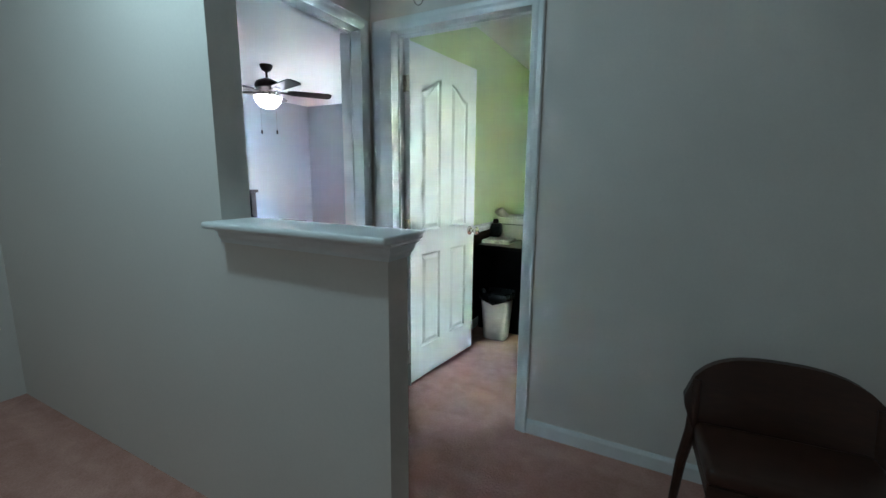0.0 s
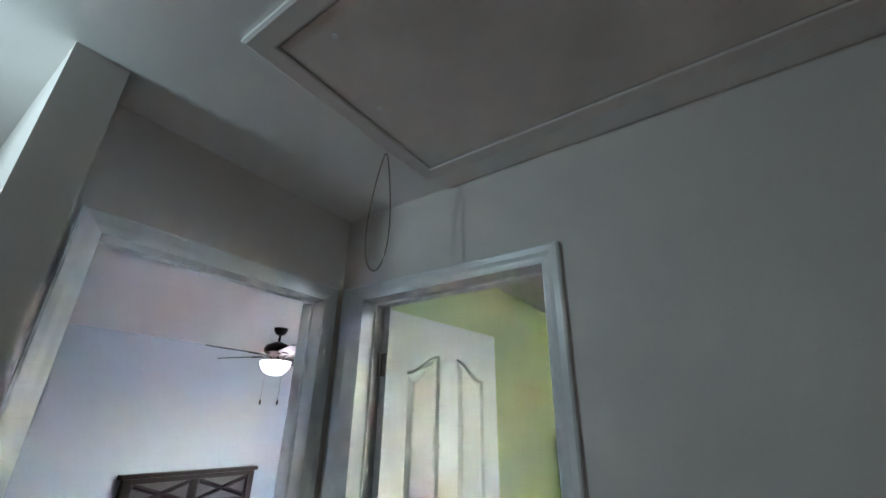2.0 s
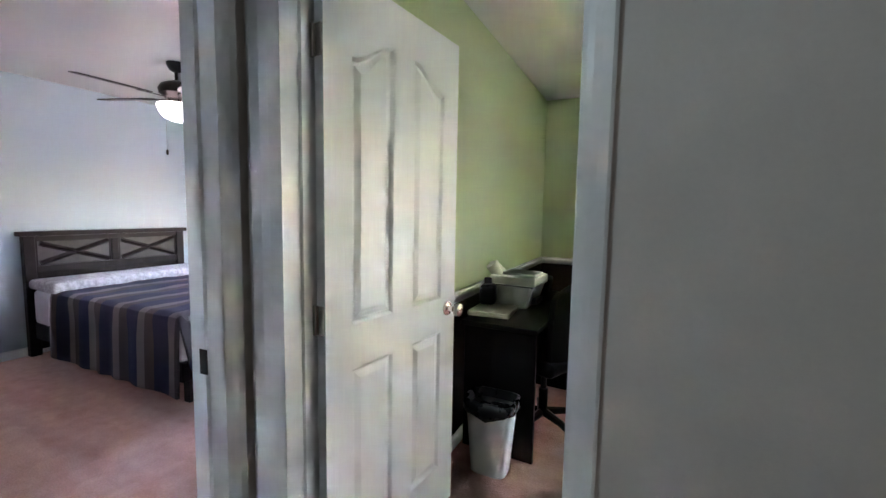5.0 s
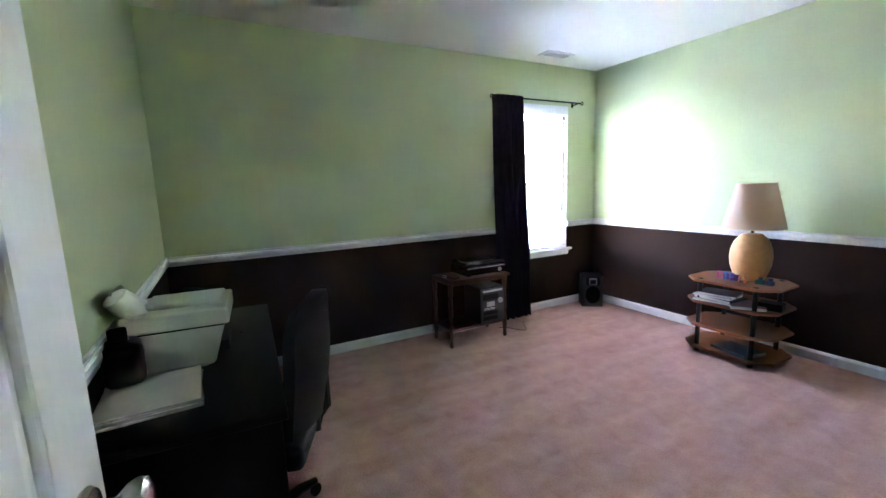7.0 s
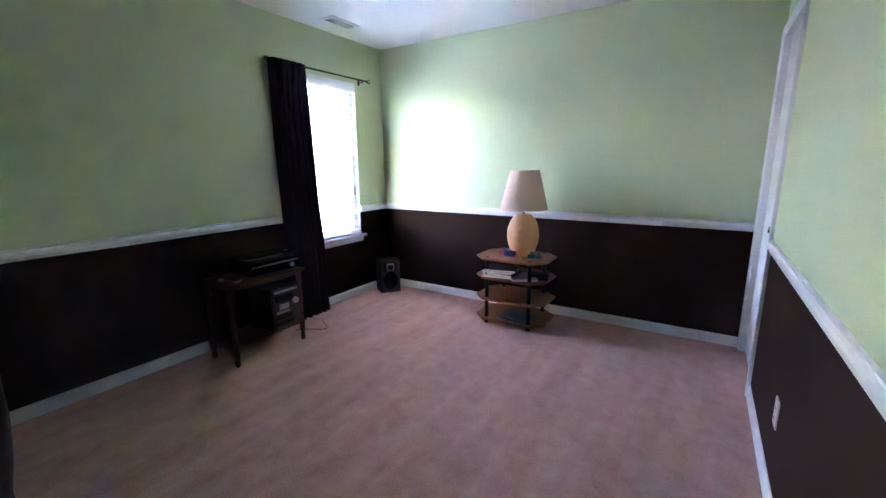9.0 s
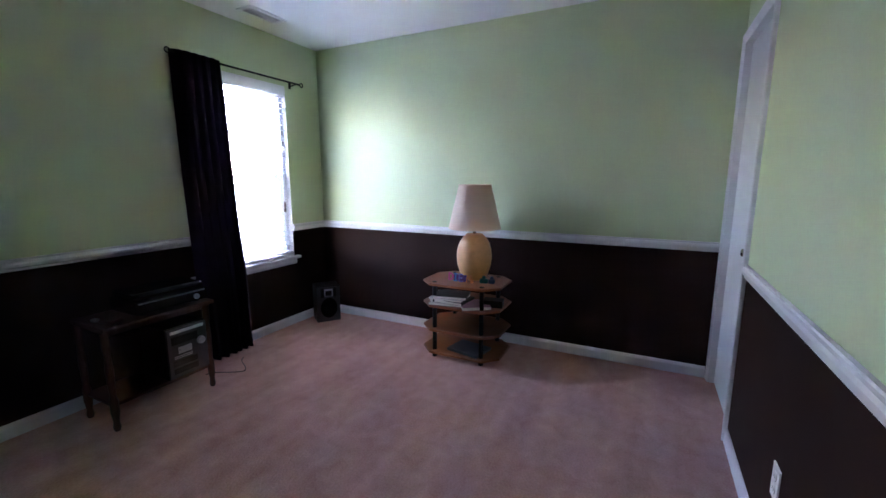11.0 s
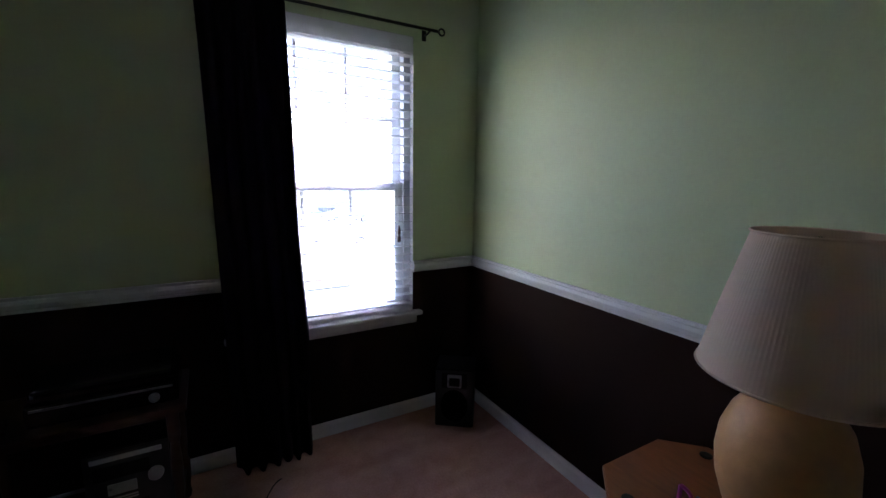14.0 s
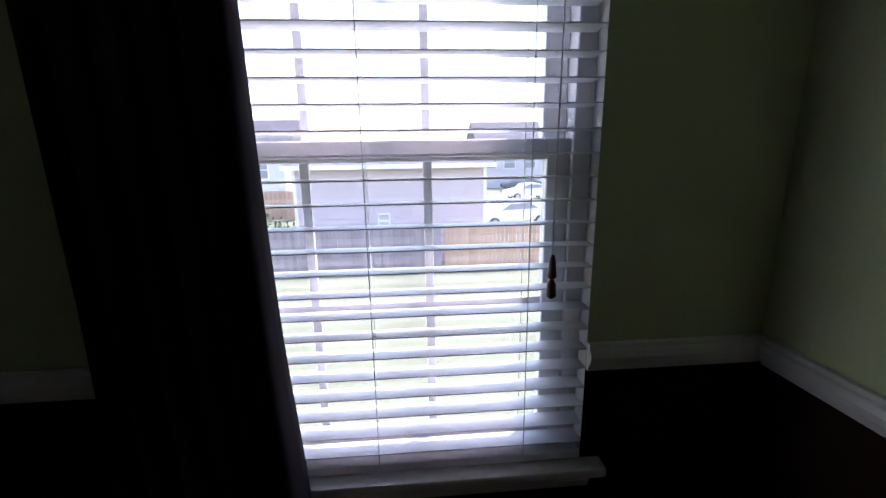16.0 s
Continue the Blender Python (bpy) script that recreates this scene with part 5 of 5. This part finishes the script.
CARD = material("dark_car_paint", (0.10, 0.11, 0.13), 0.25, 0.05, 20, 2)
RUBBER = material("tyre_rubber", (0.02, 0.02, 0.02), 0.85, 0.2)

bm = bmesh.new()
bmesh.ops.create_grid(bm, x_segments=2, y_segments=2, size=900)
g = structure("ground", bm, LAWN, "pale sunlit lawn reaching the horizon", "lawn")
g.location.z = GZ
structure("road", box(6.9, 18.4, GZ, 13.5, 36, GZ + 0.03), CONCRETE, "pale concrete driveway in full sun", "driveway")
structure("pavement", box(-60, 36, GZ, 60, 42, GZ + 0.02), CONCRETE, "pale concrete street beyond the yards", "street")


def house(x0, x1, y0, y1, eave, ridge, mat, label, wins, name="neighbor_house"):
    h = thing(name, (0, 0, GZ), label, "house")
    bm = bmesh.new()
    # lapped siding courses on the face towards the yard
    add_box(bm, x0, y0 + 0.03, 0, x1, y1, eave)
    part("wall", bm, mat, h)
    bm = bmesh.new()
    n = int(eave / 0.2)
    for k in range(n):
        z = eave * k / n
        vs = [bm.verts.new(p) for p in ((x0, y0, z), (x1, y0, z), (x1, y0 + 0.028, z + eave / n), (x0, y0 + 0.028, z + eave / n))]
        bm.faces.new(vs)
        bm.faces.new([bm.verts.new(p) for p in ((x0, y0, z), (x1, y0, z), (x1, y0 + 0.03, z), (x0, y0 + 0.03, z))])
    part("siding", bm, mat, h)
    bm = bmesh.new()
    o = 0.35
    ym = (y0 + y1) / 2
    a = [bm.verts.new(p) for p in ((x0 - o, y0 - o, eave - 0.08), (x1 + o, y0 - o, eave - 0.08), (x1 + o, ym, ridge), (x0 - o, ym, ridge), (x0 - o, y1 + o, eave - 0.08), (x1 + o, y1 + o, eave - 0.08))]
    bm.faces.new((a[0], a[1], a[2], a[3]))
    bm.faces.new((a[3], a[2], a[5], a[4]))
    bm.faces.new((a[0], a[3], a[4]))
    bm.faces.new((a[1], a[5], a[2]))
    part("roof", bm, ROOF, h)
    part("fascia", box(x0 - o, y0 - o - 0.03, eave - 0.2, x1 + o, y0 - o, eave - 0.04), TRIM, h)
    for x, z, w, hh in wins:
        wf = part("window", box(x - w / 2 - 0.07, y0 - 0.05, z - 0.07, x + w / 2 + 0.07, y0 - 0.002, z + hh + 0.07), TRIM, h)
        part("window_pane", box(x - w / 2, y0 - 0.056, z, x + w / 2, y0 - 0.0505, z + hh), WINDARK, wf)
        part("glazing_bar", box(x - w / 2, y0 - 0.062, z + hh / 2 - 0.03, x + w / 2, y0 - 0.0565, z + hh / 2 + 0.03), TRIM, wf)
    for x in (x0, x1):
        part("corner_board", box(x - 0.06, y0 - 0.02, 0, x + 0.06, y0 - 0.001, eave - 0.2), TRIM, h)
    return h


hs1 = house(-1.05, 6.2, 18.6, 30, 3.75, 4.7, SIDING, "mauve-grey sided neighbor house behind the fence", [])
part("wall_vent", box(2.0, 18.55, 1.28, 2.5, 18.599, 1.86, 0.02), TRIM, hs1, "white framed wall vent")
for z in (1.33, 1.60):
    part("louvre", box(2.07, 18.538, z, 2.43, 18.5495, z + 0.2), SIDING3, hs1)
house(11.5, 22, 52, 62, 5.2, 8.0, SIDING3, "lilac-grey sided house across the street", [(13.0, 2.3, 1.2, 1.4), (15.2, 2.3, 1.3, 1.4), (17.7, 2.3, 1.3, 1.4), (20.2, 2.3, 1.2, 1.4)])
house(-24, -7.5, 40, 50, 4.6, 7.5, SIDING2, "pale blue sided house beyond the yard", [(-9.5, 2.2, 1.1, 1.5), (-12.5, 2.2, 1.1, 1.5)])


def fence(x0, x1, y, mat, label, height=1.55):
    f = thing("fence", (0, y, GZ), label, "fence")
    for z in (0.3, height - 0.35):
        part("rail", box(x0, 0.02, z, x1, 0.06, z + 0.09), mat, f)
    me = None
    x = x0
    while x < x1 - 0.1:
        if me is None:
            p = part("picket", box(-0.068, -0.002, 0.03, 0.068, 0.018, height, 0.003), mat, f)
            me = p.data
        else:
            p = new("picket", me)
            p.parent = f
        p.location = (x + 0.07, random.uniform(-0.004, 0.004), random.uniform(-0.015, 0.01))
        x += 0.145
    for k in range(int((x1 - x0) / 2.4) + 1):
        part("post", box(x0 + k * 2.4, 0.06, 0, x0 + k * 2.4 + 0.09, 0.15, height - 0.1), mat, f)


fence(-9.0, 4.42, 16.9, FENCE_GREY, "weathered grey board fence across the lawn")
fence(4.45, 8.4, 16.9, FENCE_TAN, "newer tan cedar board fence section")
fence(-14.0, -3.4, 30.0, FENCE_TAN, "tan cedar fence beyond the side yard", 1.9)


def car(x, y, turn, mat, label):
    c = thing("car", (x, y, GZ + 0.03), label, "car", turn)
    side = [(-2.15, 0.35), (-2.2, 0.72), (-1.75, 0.88), (-1.05, 0.95), (-0.45, 1.38), (0.75, 1.42), (1.45, 1.0), (2.1, 0.92), (2.2, 0.6), (2.15, 0.32)]
    bm = bmesh.new()
    l = [bm.verts.new((px, -0.85, pz)) for px, pz in side]
    r = [bm.verts.new((px, 0.85, pz)) for px, pz in side]
    bm.faces.new(l)
    bm.faces.new(r[::-1])
    for k in range(len(side)):
        j = (k + 1) % len(side)
        bm.faces.new((l[k], r[k], r[j], l[j]))
    bmesh.ops.recalc_face_normals(bm, faces=bm.faces[:])
    bmesh.ops.bevel(bm, geom=bm.edges[:], offset=0.07, segments=3, affect="EDGES")
    part("body", bm, mat, c, soft=True)
    glass = [(-0.92, 0.98), (-0.42, 1.31), (0.70, 1.34), (1.28, 1.02)]
    for s in (-1, 1):
        bm = bmesh.new()
        vs = [bm.verts.new((px, s * 0.853, pz)) for px, pz in glass]
        bm.faces.new(vs)
        f = bmesh.ops.extrude_face_region(bm, geom=bm.faces[:])
        bmesh.ops.translate(bm, verts=[v for v in f["geom"] if isinstance(v, bmesh.types.BMVert)], vec=(0, s * 0.006, 0))
        part("side_window", bm, WINDARK, c)
    for wx in (-1.35, 1.35):
        for s in (-0.80, 0.80):
            t = part("wheel", smooth(lathe([(0.20, s - 0.1), (0.31, s - 0.09), (0.31, s + 0.09), (0.20, s + 0.1)], 20, place=(wx, 0, 0.31), axis="Y")), RUBBER, c)
            part("rim", lathe([(0.19, s - 0.104), (0.19, s + 0.104)], 16, place=(wx, 0, 0.31), axis="Y"), SILVER, t)


car(9.0, 25.6, 10, CARW, "white sedan parked on the driveway")
car(13.8, 39.0, 8, CARW, "white sedan parked by the street")
car(15.6, 48.0, 4, CARD, "dark sedan parked before the lilac-grey house")


def bush(x, y, size):
    b = thing("shrub", (x, y, GZ), "leafy green shrub beside the neighbor house", "shrub")
    bm = bmesh.new()
    rnd = random.Random(int(x * 10) + 5)
    for k in range(420):
        a, e, q = rnd.uniform(0, 6.28), rnd.uniform(-0.2, 1.5), rnd.uniform(0.4, 1) ** 0.5
        p = Vector((math.cos(a) * math.cos(e), math.sin(a) * math.cos(e), abs(math.sin(e)))) * size * q * (0.8 + 0.3 * math.sin(3 * a))
        m = Matrix.Translation(p + Vector((0, 0, 0.15))) @ Euler((rnd.uniform(0, 6), rnd.uniform(0, 6), rnd.uniform(0, 6))).to_matrix().to_4x4() @ Matrix.Diagonal((0.10, 0.055, 1, 1))
        vs = [bm.verts.new(m @ Vector(c)) for c in ((-1, 0, 0), (0, -1, 0.02), (1, 0, 0), (0, 1, 0.02))]
        bm.faces.new(vs)
    part("crown", bm, material("shrub_leaf", (0.07, 0.11, 0.04), 0.7, 0.4, 9, 3), b)
    part("stem", add_tube(bmesh.new(), [(0, 0, 0), (0.03, 0, size * 0.6)], [0.05, 0.02], 6), DARKWOOD, b)


bush(-2.2, 20.6, 1.1)
bush(-3.7, 22.0, 1.4)
# unseen slab added over the rooms, keeps the sky out of the ceiling
structure("roof", box(-4.2, -3.5, H + 0.2, 4.5, 3.8, H + 0.3), ROOF, "unseen roof slab added over the rooms to block the sky", "roof")
